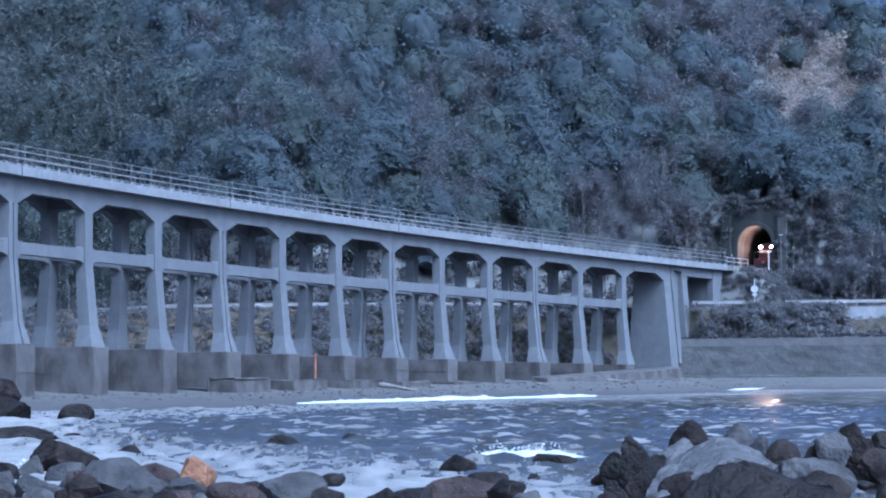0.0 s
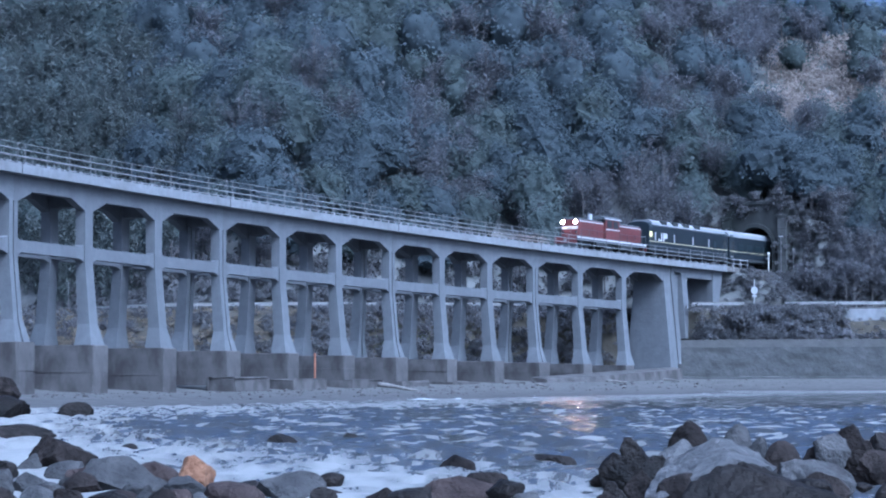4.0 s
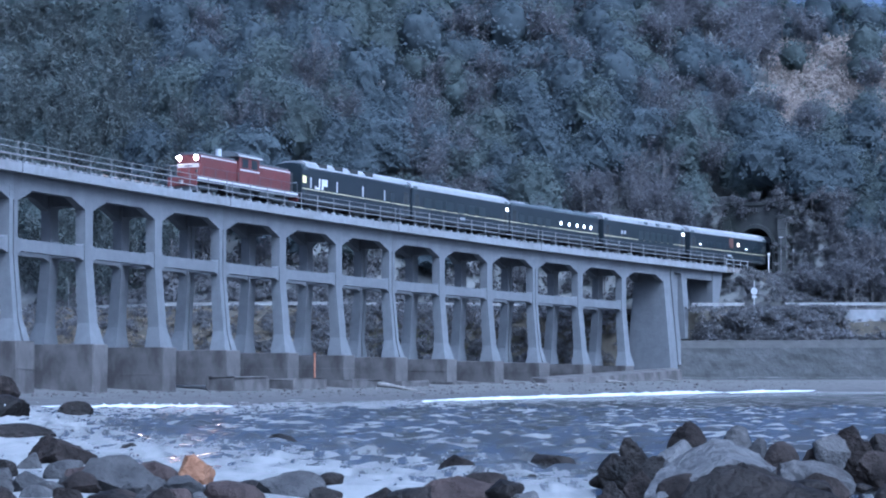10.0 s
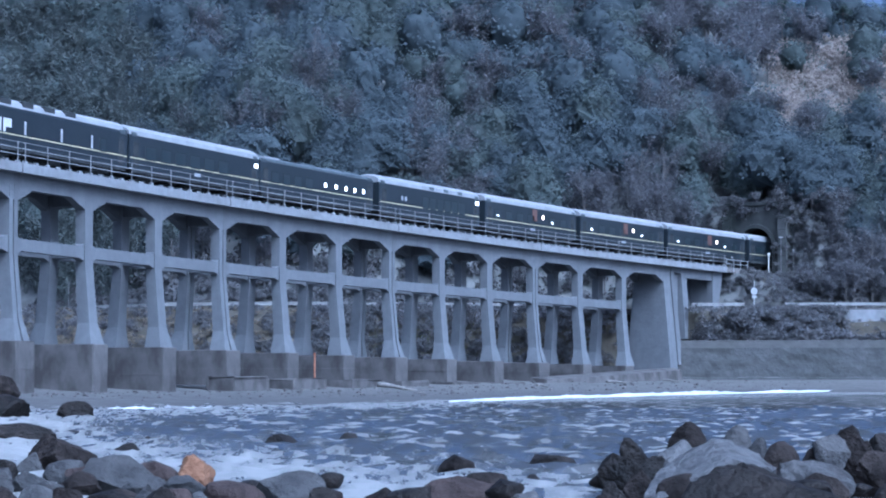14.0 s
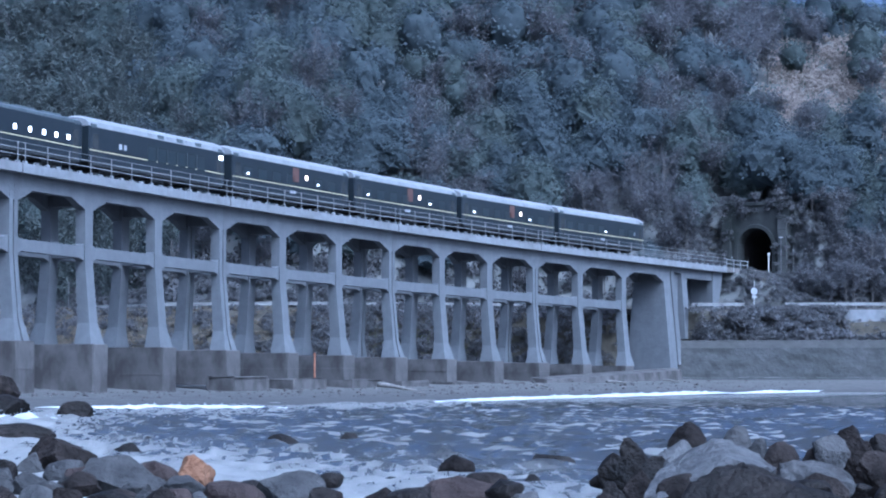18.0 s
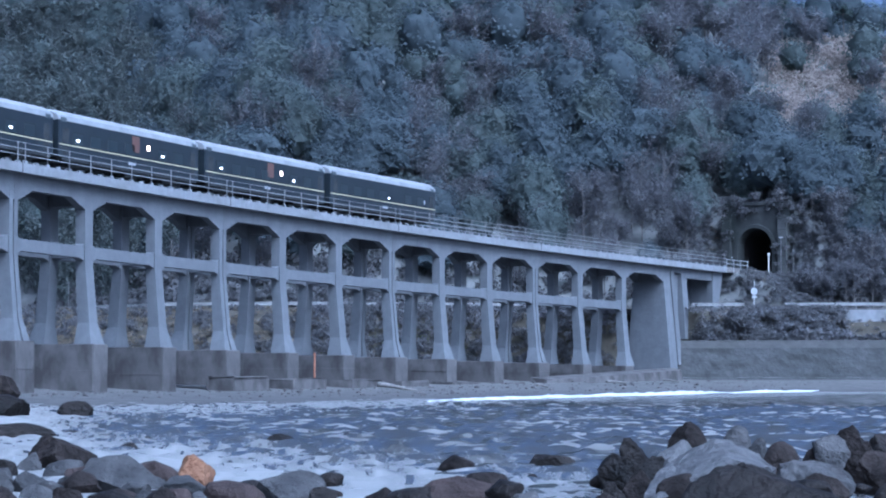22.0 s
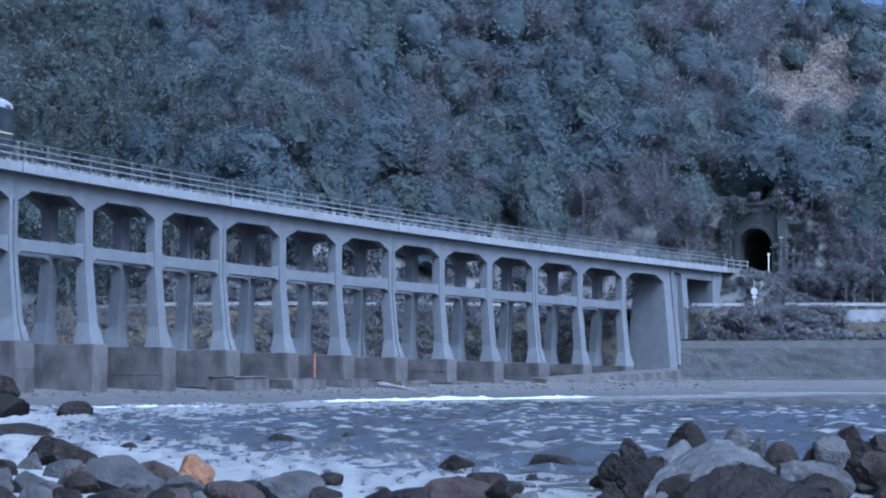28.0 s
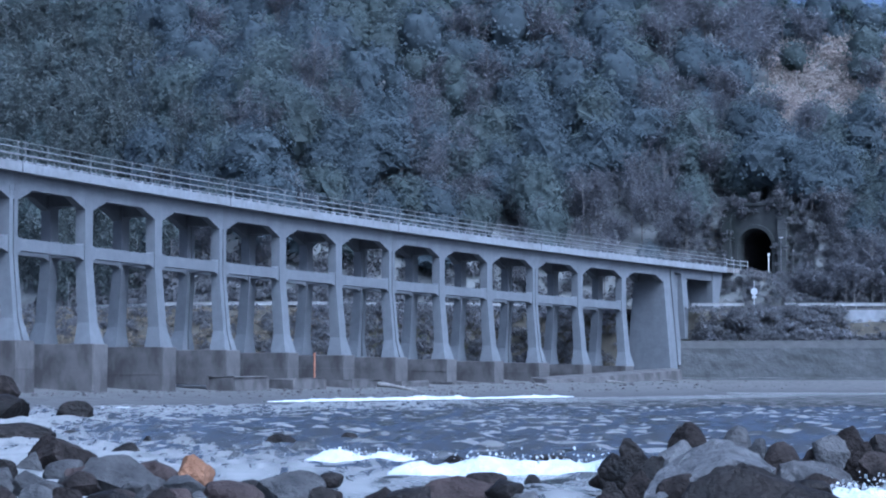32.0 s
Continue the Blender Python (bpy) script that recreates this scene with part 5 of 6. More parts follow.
rng = random.Random(4)
places = []
step = 4.3
for j in range(64):
    for i in range(64):
        x = -95 + i * step + rng.uniform(-1.7, 1.7) + (step / 2 if j % 2 else 0)
        y = 240 + j * step * 0.9 + rng.uniform(-1.7, 1.7)
        q, zr = road_at(x, y)
        if not 6.5 < q < (112 if x / y > 0.115 else 135 if x / y > 0.085 else 88) or not -0.205 < x / y < 0.205:
            continue
        s, o = rail_coords(x, y)
        if 88 < s < PORTAL_S + 3 and abs(o - MID) < 5.5:
            continue
        places.append((q, x, y))
places.sort()
count = 0
for q, x, y in places:
    kind = wood_kind(x, y, q, rng)
    if q < 9 and kind in ("green", "olive"):
        kind = "shrub"
    scale = rng.uniform(0.72, 1.2) * (0.85 if q < 14 else 1.0)
    if kind == "pine":
        scale *= 0.62
    z = lie(x, y) - 0.1
    count += 1
    full = count > 290 and (kind != "pine" or q > 104)
    (plant_far if full else plant)(kind, x, y, z, scale, rng)
    if kind == "pine":
        for k in range(2):
            dx, dy = rng.uniform(-3, 3), rng.uniform(-2, 3)
            plant_far("green", x + dx, y + dy, ground(x + dx, y + dy) - 0.6, rng.uniform(0.3, 0.45), rng)
    if kind == "straw":
        for k in range(10):
            dx, dy = rng.uniform(-2.6, 2.6), rng.uniform(-2.6, 2.6)
            plant_far("straw", x + dx, y + dy, ground(x + dx, y + dy) - 0.1, rng.uniform(0.8, 1.3), rng)
join_far(FAR, "far_woods", "dense evergreen and bare winter woods high on the hillside", "woods")

# brush on the railway bank, the road bank and above the seawall: the first hundred as bushes, the rest joined
rng = random.Random(9)
SCRUB = {}
planted = [0]


def brush(kind, x, y, scale, lift=0.0):
    planted[0] += 1
    z = lie(x, y) - 0.15 + lift
    if planted[0] % 20 == 1 and kind in KIT:
        plant(kind, x, y, z, scale, rng)
    else:
        plant_far(kind, x, y, z, scale, rng, SCRUB)


def cover(x0, x1, y0, y1, step):
    """Scrub over every stretch of bank that is neither road, track nor beach."""
    for j in range(int((y1 - y0) / step)):
        for i in range(int((x1 - x0) / step)):
            x, y = x0 + (i + rng.uniform(0, 1)) * step, y0 + (j + rng.uniform(0, 1)) * step
            if not -0.2 < x / y < 0.2:
                continue
            q, zr = road_at(x, y)
            s, o = rail_coords(x, y)
            b = x / y
            h = lie(x, y)
            small = 1.0
            if q < -5.0:
                if x > 27.6:
                    w = y - wall_y(x)
                    if w < 2.0 or s < 107.5 and -1.6 < o < 5.6 or (x > 47 and w > 4.4):
                        continue
                    small = 0.75 if q > -7 else 1.0
                    kind = "tussock" if x > 40 and rng.random() < 0.25 else "shrub"
                elif o > 6.2 and h > 2.6:
                    small = 0.4 if q > -9 else 0.75
                    kind = rng.choice(("weeds", "weeds", "shrub")) if -0.036 < b < 0.03 else "tussock" if rng.random() < (0.45 if b < -0.11 else 0.15) else "shrub"
                else:
                    continue
            elif 4.1 < q < (17.0 if x < 30 else 20):
                if s < PORTAL_S + 1.5 and s > 60 and -1.4 < o < 6.5:
                    continue
                if s < PORTAL_S + 4 and abs(x - 0.1385 * y) < 0.8 and o < 0:
                    continue
                kind = "shrub" if x < 30 else rng.choice(("shrub", "tussock", "shrub")) if x < 43 else rng.choice(("shrub", "shrub", "bare"))
                small = rng.uniform(1.0, 1.7) if x < 30 else 0.62 if x < 46 else 0.85
                if x < 30 and q > 7 and rng.random() < 0.35:
                    continue
                steep = abs(lie(x, y + 1.2) - h)
                if steep > 1.4 and x > 30:
                    for k in range(3):
                        brush("shrub", x, y + 0.5 * k, rng.uniform(0.4, 0.6), 0.3 * k)
            else:
                continue
            brush(kind, x, y, rng.uniform(0.5, 0.9) * small)
            fall = h - lie(x + 0.2, y - 0.9)
            for k in range(min(4, int(fall / 0.45))):
                f = rng.random()
                brush(kind, x + 0.2 * f + rng.uniform(-0.5, 0.5), y - 0.9 * f, rng.uniform(0.45, 0.75) * small)


cover(-62, 27.4, 228, 296, 1.8)
cover(27.4, 72, 272, 312, 1.25)


def thicket(x0, x1, y0, y1, step, lo, hi, kinds, suits, base=-9.0):
    """Close small scrub where suits(x, y, s, o, q, h) holds."""
    for j in range(int((y1 - y0) / step)):
        for i in range(int((x1 - x0) / step)):
            x, y = x0 + (i + rng.uniform(0, 1)) * step, y0 + (j + rng.uniform(0, 1)) * step
            s, o = rail_coords(x, y)
            q, zr = road_at(x, y)
            if suits(x, y, s, o, q, lie(x, y)):
                planted[0] += 0 if planted[0] % 20 else 1
                h = lie(x, y)
                rise = max(base - h, rng.random() * (lie(x + 0.3, y + 1.7) - h), 0.0)
                brush(rng.choice(kinds), x, y, rng.uniform(lo, hi), rise)


# the brush above the seawall, the mound beside the abutment, the bank behind the last legs
thicket(27.5, 47.5, 272, 284, 0.62, 0.42, 0.72, ("shrub", "shrub", "shrub", "bare_bush"), lambda x, y, s, o, q, h: y - wall_y(x) > 1.4 and q < -3.9 and not (s < 107.5 and -1.1 < o < 5.0) and h < 9.2, 5.75)
thicket(27.5, 44.5, 272, 284, 0.9, 0.6, 0.98, ("fine_shrub", "fine_shrub", "bare_bush"), lambda x, y, s, o, q, h: 1.2 < y - wall_y(x) < 2.9 and not (s < 107.5 and -1.8 < o < 5.4), 5.75)
thicket(46, 66, 268, 283, 0.6, 0.14, 0.27, ("tussock", "shrub", "bare_bush"), lambda x, y, s, o, q, h: y - wall_y(x) > 2.3 and y < 281.0 + (x - 46) * 0.11)
thicket(31, 52, 284, 304, 0.6, 0.26, 0.5, ("shrub", "shrub", "bare_bush", "shrub"), lambda x, y, s, o, q, h: q > 3.5 and h < 20 and not (s > 60 and s < PORTAL_S + 1.5 and -0.9 < o < 5.5) and not (s < 107.0 and -0.9 < o < 5.4))
thicket(-14, 27.4, 246, 284, 0.95, 0.4, 0.7, ("shrub", "shrub", "bare_bush"), lambda x, y, s, o, q, h: q < -4.0 and o > 5.4 and h > 1.8)
thicket(-62, -13, 238, 297, 1.3, 0.35, 0.58, ("tussock", "tussock", "shrub"), lambda x, y, s, o, q, h: q < -4.6 and o > 5.8 and h > 1.8 and -0.2 < x / y)
thicket(12, 27.4, 274, 284.5, 0.6, 0.3, 0.5, ("shrub", "bare_bush"), lambda x, y, s, o, q, h: -7.5 < q < -3.8 and o > 5.4)
for k in range(110):
    x, y = rng.uniform(33.4, 38.0), rng.uniform(289.2, 291.4)
    s, o = rail_coords(x, y)
    if s > 108.7 and lie(x, y) < 13.9:
        brush(rng.choice(("shrub", "bare_bush")), x, y - 0.2, rng.uniform(0.25, 0.45))
# creepers hanging over the portal's face
for k in range(260):
    o, z = rng.uniform(-11.0, 10.0), rng.uniform(-1.5, 10.0)
    if abs(o) < 3.4 and z < 6.9 or (-4.7 < o < -3.2 and z < 8) or (z < 4.0 and abs(o) < 3.9):
        continue
    p = on(PORTAL_S - 0.25 + (rng.uniform(0.3, 3.5) if abs(o) > 4.8 else 0), MID + o, Z_RAIL + z)
    plant_far("shrub", p.x, p.y, p.z - 0.6, rng.uniform(0.35, 0.6), rng, SCRUB)
join_far(SCRUB, "bank_scrub", "brown-green scrub and dry grass on the banks", "scrub")

for kind in LIGHT.values():
    for ob in kind:
        for o in [*ob.children, ob]:
            bpy.data.objects.remove(o)
for kind in KIT.values():
    for ob in kind:
        if ob not in FIRST:
            for o in [*ob.children, ob]:
                bpy.data.objects.remove(o)


# ---- rocks ----
def rock_mesh(seed, w, d, h, detail=4, cuts=15, keep=0.42):
    """A boulder: a ball cut by planes, then roughened."""
    rng = random.Random(seed)
    bm = bmesh.new()
    bmesh.ops.create_icosphere(bm, subdivisions=detail, radius=1.0)
    for k in range(cuts):
        n = Vector((rng.gauss(0, 1), rng.gauss(0, 1), rng.gauss(0.2, 0.8))).normalized()
        lim = rng.uniform(keep, keep + 0.36)
        for v in bm.verts:
            e = v.co.dot(n) - lim
            if e > 0:
                v.co -= n * e * 0.985
    off = Vector((seed * 1.7, seed * 0.3, 5.0))
    for v in bm.verts:
        c = v.co.copy()
        v.co += c.normalized() * (0.06 * noise.noise(c * 1.6 + off) - 0.09 * max(0.0, 0.25 - abs(noise.noise(c * 2.4 + off))) - 0.05 * max(0.0, 0.2 - abs(noise.noise(c * 4.6 - off))) + 0.045 * noise.noise(c * 5 + off) + 0.024 * noise.noise(c * 11 + off))
    lo = [min(v.co[i] for v in bm.verts) for i in range(3)]
    hi = [max(v.co[i] for v in bm.verts) for i in range(3)]
    for v in bm.verts:
        v.co = Vector(((v.co.x - lo[0]) / (hi[0] - lo[0]) * w - w / 2, (v.co.y - lo[1]) / (hi[1] - lo[1]) * d - d / 2, (v.co.z - lo[2]) / (hi[2] - lo[2]) * h))
    me = bpy.data.meshes.new("boulder")
    bm.to_mesh(me)
    bm.free()
    me.polygons.foreach_set("use_smooth", [True] * len(me.polygons))
    me.set_sharp_from_angle(angle=radians(24 if keep < 0.5 else 42))
    return me


ROCKS = {"pale": (ROCK_PALE, "pale grey"), "grey": (ROCK_GREY, "grey"), "brown": (ROCK_BROWN, "brown"), "red": (ROCK_RED, "reddish-grey"), "tan": (ROCK_TAN, "tan-orange"), "dark": (ROCK_DARK, "wet dark")}


def boulder(x, y, z, w, d, h, kind, seed, lean=0, pitch=0, detail=4, worn=0):
    material, word = ROCKS[kind]
    ob = shape("boulder", rock_mesh(seed, w, d, h, detail, *((14, 0.42), (11, 0.55), (8, 0.7))[worn]), material)
    ob.matrix_basis = pose(x, y, z, pitch, lean, 0)
    size = "large" if w > 1.2 else "small" if w < 0.45 else "rounded"
    return tagged(ob, f"{size} {word} boulder on the shore", "boulder", "shore boulders")


def slab(points, kind, seed, cutdepth=5):
    """A broken slab of rock: the hull of a few corners, roughened."""
    bm = bmesh.new()
    for p in points:
        bm.verts.new(p)
    made = bmesh.ops.convex_hull(bm, input=bm.verts)
    bmesh.ops.delete(bm, geom=list({v for v in made["geom_interior"] + made["geom_unused"] if isinstance(v, bmesh.types.BMVert)}), context="VERTS")
    bmesh.ops.triangulate(bm, faces=bm.faces)
    bmesh.ops.subdivide_edges(bm, edges=bm.edges, cuts=2 ** (cutdepth - 2) + 3, use_grid_fill=True)
    off = Vector((seed * 2.1, 0, 0))
    for v in bm.verts:
        c = v.co.copy()
        v.co += Vector((noise.noise(c * 2 + off), noise.noise(c * 2 + off * 2), noise.noise(c * 2 - off))) * 0.05
        v.co += Vector((0, 0.1, -0.14)) * max(0.0, 0.22 - abs(noise.noise(c * 2.2 + off)))
        v.co += Vector((noise.noise(c * 7 + off), noise.noise(c * 7 + off * 2), noise.noise(c * 7 - off))) * 0.03
    me = bpy.data.meshes.new("boulder")
    bm.to_mesh(me)
    bm.free()
    me.polygons.foreach_set("use_smooth", [True] * len(me.polygons))
    me.set_sharp_from_angle(angle=radians(26))
    ob = shape("boulder", me, ROCKS[kind][0])
    return tagged(ob, f"large {ROCKS[kind][1]} slab of rock on the shore", "boulder", "shore boulders")


boulder(-27.53, 145.72, -0.35, 3.83, 2.87, 2.12, "brown", 1, 0, 0, 5, 1)
boulder(-16.13, 86.67, -0.35, 2.36, 1.77, 1.24, "dark", 2, 0, 0, 5, 1)
boulder(-13.58, 88.80, -0.35, 1.40, 1.05, 0.99, "dark", 3, 0, 0, 5, 1)
boulder(-10.31, 58.38, -0.35, 1.89, 1.41, 0.75, "dark", 4, 0, 0, 5, 1)
boulder(-9.72, 63.20, -0.35, 0.61, 0.46, 0.47, "dark", 5, 0, 0, 4, 1)
boulder(-6.85, 55.50, -0.35, 0.48, 0.36, 0.50, "dark", 6, 0, 0, 4, 1)
boulder(-6.51, 49.19, -0.35, 0.80, 0.60, 0.52, "dark", 7, 0, 0, 4, 1)
boulder(-6.26, 39.13, -0.35, 1.18, 0.88, 0.90, "brown", 8, 6, 0, 5, 1)
boulder(-6.54, 38.02, -0.25, 0.46, 0.35, 0.57, "grey", 9, 0, 0, 4, 1)
boulder(-5.52, 35.15, -0.25, 0.62, 0.47, 0.55, "grey", 10, -4, 0, 4, 1)
boulder(-6.44, 35.10, -0.25, 0.45, 0.33, 0.56, "dark", 11, 0, 0, 4, 1)
boulder(-4.08, 31.24, -0.25, 1.24, 0.93, 0.74, "grey", 12, 4, 0, 5, 1)
boulder(-3.36, 32.32, -0.25, 0.60, 0.45, 0.72, "tan", 13, 0, 0, 4, 1)
boulder(-5.27, 30.82, -0.25, 0.78, 0.58, 0.55, "grey", 14, 4, 0, 4, 1)
boulder(-5.24, 28.56, -0.25, 0.51, 0.38, 0.47, "brown", 15, 0, 0, 4, 1)
boulder(-4.92, 31.98, -0.25, 0.53, 0.40, 0.44, "grey", 16, 0, 0, 4, 1)
boulder(-4.89, 28.82, -0.25, 0.53, 0.39, 0.47, "grey", 17, 0, 0, 4, 1)
boulder(-4.44, 28.53, -0.25, 0.39, 0.29, 0.45, "brown", 18, 0, 0, 3, 1)
boulder(-3.83, 27.61, -0.25, 0.63, 0.47, 0.46, "dark", 19, 0, 0, 4, 1)
boulder(-3.21, 27.01, -0.25, 0.55, 0.41, 0.49, "grey", 20, 0, 0, 4, 1)
boulder(-2.85, 27.55, -0.25, 0.38, 0.28, 0.45, "grey", 21, 0, 0, 3, 1)
boulder(-2.47, 28.20, -0.25, 0.77, 0.58, 0.54, "red", 22, 5, 0, 4, 1)
boulder(-1.83, 29.26, -0.25, 0.99, 0.74, 0.63, "grey", 23, 5, 0, 4, 1)
boulder(-1.44, 28.77, -0.25, 0.35, 0.26, 0.45, "dark", 24, 0, 0, 3, 1)
boulder(-0.74, 28.66, -0.25, 0.61, 0.46, 0.45, "brown", 25, 0, 0, 4, 1)
boulder(0.30, 28.99, -0.25, 1.17, 0.88, 0.56, "red", 26, 6, 0, 5, 1)
boulder(0.90, 26.99, -0.25, 0.48, 0.36, 0.48, "grey", 27, 0, 0, 4, 1)
boulder(-3.65, 54.18, -0.35, 0.82, 0.62, 0.59, "dark", 28, 0, 0, 4, 1)
boulder(-2.33, 59.11, -0.35, 0.57, 0.43, 0.50, "dark", 29, 0, 0, 4, 1)
boulder(0.21, 38.06, -0.25, 0.60, 0.45, 0.53, "brown", 30, 0, 0, 4, 1)
boulder(1.85, 40.53, -0.35, 0.86, 0.65, 0.56, "dark", 31, 0, 0, 4, 1)
boulder(1.30, 34.70, -0.25, 0.37, 0.28, 0.36, "dark", 32, 0, 0, 3, 1)
boulder(3.20, 31.40, -0.25, 0.61, 0.49, 1.18, "brown", 34, 0, 0, 5, 2)
boulder(4.14, 33.50, -0.25, 0.54, 0.43, 1.09, "grey", 35, 0, 0, 4, 2)
boulder(4.43, 32.00, -0.25, 0.57, 0.46, 0.91, "brown", 36, 6, 0, 4, 2)
boulder(4.32, 33.00, -0.25, 0.33, 0.26, 0.93, "grey", 37, 0, 0, 4, 1)
boulder(5.90, 34.40, -0.25, 0.81, 0.65, 1.07, "brown", 38, -3, 0, 5, 1)
boulder(5.19, 33.60, -0.25, 0.54, 0.43, 0.84, "brown", 39, 8, 0, 5, 1)
boulder(5.47, 33.40, -0.25, 0.52, 0.31, 0.96, "grey", 40, -6, 0, 4, 0)
boulder(6.19, 33.80, -0.25, 0.78, 0.62, 0.97, "dark", 41, 0, 0, 5, 1)
boulder(5.66, 32.40, -0.25, 0.53, 0.37, 0.90, "brown", 42, 0, 0, 4, 0)
boulder(4.43, 28.80, -0.25, 0.96, 0.58, 0.76, "grey", 43, 3, 0, 5, 1)
boulder(4.35, 27.90, -0.25, 0.71, 0.35, 0.65, "brown", 44, 0, 0, 4, 1)
boulder(5.52, 30.60, -0.25, 0.72, 0.50, 0.82, "brown", 45, 5, 0, 5, 0)
boulder(5.11, 27.40, -0.25, 0.45, 0.32, 0.59, "dark", 46, 0, 0, 4, 1)
boulder(2.74, 30.40, -0.25, 0.64, 0.45, 1.01, "pale", 47, 14, 0, 5, 0)
boulder(2.68, 30.90, -0.25, 0.38, 0.23, 1.04, "dark", 48, -18, 0, 4, 0)
boulder(2.29, 29.40, -0.25, 0.54, 0.43, 0.86, "dark", 49, -12, 0, 5, 0)
boulder(2.59, 29.00, -0.25, 0.59, 0.35, 0.81, "dark", 50, -8, 0, 4, 0)
boulder(2.33, 27.60, -0.25, 0.55, 0.38, 0.69, "brown", 51, -6, 0, 5, 1)
boulder(1.94, 27.20, -0.25, 0.59, 0.41, 0.58, "dark", 52, -10, 0, 5, 0)
boulder(2.62, 28.60, -0.25, 0.36, 0.25, 0.78, "pale", 53, 10, 0, 4, 0)
slab([(3.13, 28.00, 0.79), (3.29, 27.90, 0.78), (3.60, 27.50, 0.64), (3.74, 27.00, 0.48), (3.16, 26.50, 0.60), (3.49, 26.40, 0.52), (2.86, 26.60, 0.51), (2.47, 26.50, 0.29), (2.14, 26.40, 0.12), (2.44, 27.60, 0.38), (2.81, 28.30, 0.62), (2.64, 26.90, -0.16), (3.52, 26.90, -0.16), (3.79, 27.20, -0.18), (2.17, 27.40, -0.19), (3.48, 28.60, -0.27), (3.75, 28.60, -0.06)], "pale", 1)
slab([(2.56, 26.10, 0.17), (2.83, 26.40, 0.39), (3.02, 26.40, 0.53), (3.25, 26.40, 0.57), (3.45, 26.40, 0.52), (3.62, 26.10, 0.37), (3.97, 26.10, 0.27), (4.34, 26.10, 0.17), (2.55, 25.70, -0.20), (4.40, 25.70, -0.20), (2.96, 27.00, -0.10), (4.17, 27.00, -0.10)], "dark", 6)


def small_rocks():
    """Broken pieces between the large rocks."""
    rng = random.Random(77)
    for k in range(56):
        y = rng.uniform(26.0, 33.0)
        b = rng.uniform(-0.19, -0.105) if k < 26 else rng.uniform(-0.105, 0.03) if k < 36 else rng.uniform(0.065, 0.19)
        w = rng.uniform(0.2, 0.62)
        h = w * rng.uniform(0.45, 0.75)
        boulder(b * y, y, rng.uniform(-0.12, 0.04) + (0.12 if b > 0.09 else 0), w, w * 0.8, h, rng.choice(("grey", "brown", "dark", "brown", "red")), 200 + k, rng.uniform(-15, 15), rng.uniform(-10, 10), 3, k % 2)


small_rocks()


def pebbles():
    """Stones between the boulders of the near shore."""
    rng = random.Random(21)
    bm = bmesh.new()
    for k in range(520):
        y = rng.uniform(24, 36)
        x = y * (rng.uniform(-0.2, -0.01) if rng.random() < 0.6 else rng.uniform(0.06, 0.2))
        r = rng.uniform(0.05, 0.2)
        m = pose(x, y, ground(x, y) + r * 0.2, rng.uniform(-25, 25), rng.uniform(-25, 25), rng.uniform(0, 360)) @ Matrix.Diagonal((r, r * rng.uniform(0.6, 1), r * rng.uniform(0.4, 0.8), 1))
        made = bmesh.ops.create_icosphere(bm, subdivisions=2, radius=1.0, matrix=m)
        for v in made["verts"]:
            v.co += Vector((noise.noise(v.co * 6), noise.noise(v.co * 6 + Vector((9, 0, 0))), noise.noise(v.co * 6 + Vector((0, 9, 0))))) * r * 0.35
    ob = part("shore_stones", bm, ROCK_GREY, smooth=True)
    return tagged(ob, "wet grey stones between the shore boulders", "stones", kind="stuff")


pebbles()


def beach_litter():
    """Cobbles strewn over the far beach."""
    rng = random.Random(33)
    bm = bmesh.new()
    for k in range(700):
        s, o = rng.uniform(-50, 104), -1.5 - 20 * rng.random() ** 1.6
        p = on(s, o)
        r = rng.uniform(0.05, 0.13) if k % 9 else rng.uniform(0.15, 0.3)
        bmesh.ops.create_icosphere(bm, subdivisions=1, radius=1.0, matrix=pose(p.x, p.y, ground(p.x, p.y) + r * 0.15, rng.uniform(-30, 30), rng.uniform(-30, 30), rng.uniform(0, 360)) @ Matrix.Diagonal((r, r * 0.8, r * 0.55, 1)))
    ob = part("beach_cobbles", bm, OLD_CONCRETE, smooth=True)
    return tagged(ob, "grey cobbles strewn over the beach", "cobbles", kind="stuff")


beach_litter()


# ---- breaking waves ----
SURF = []


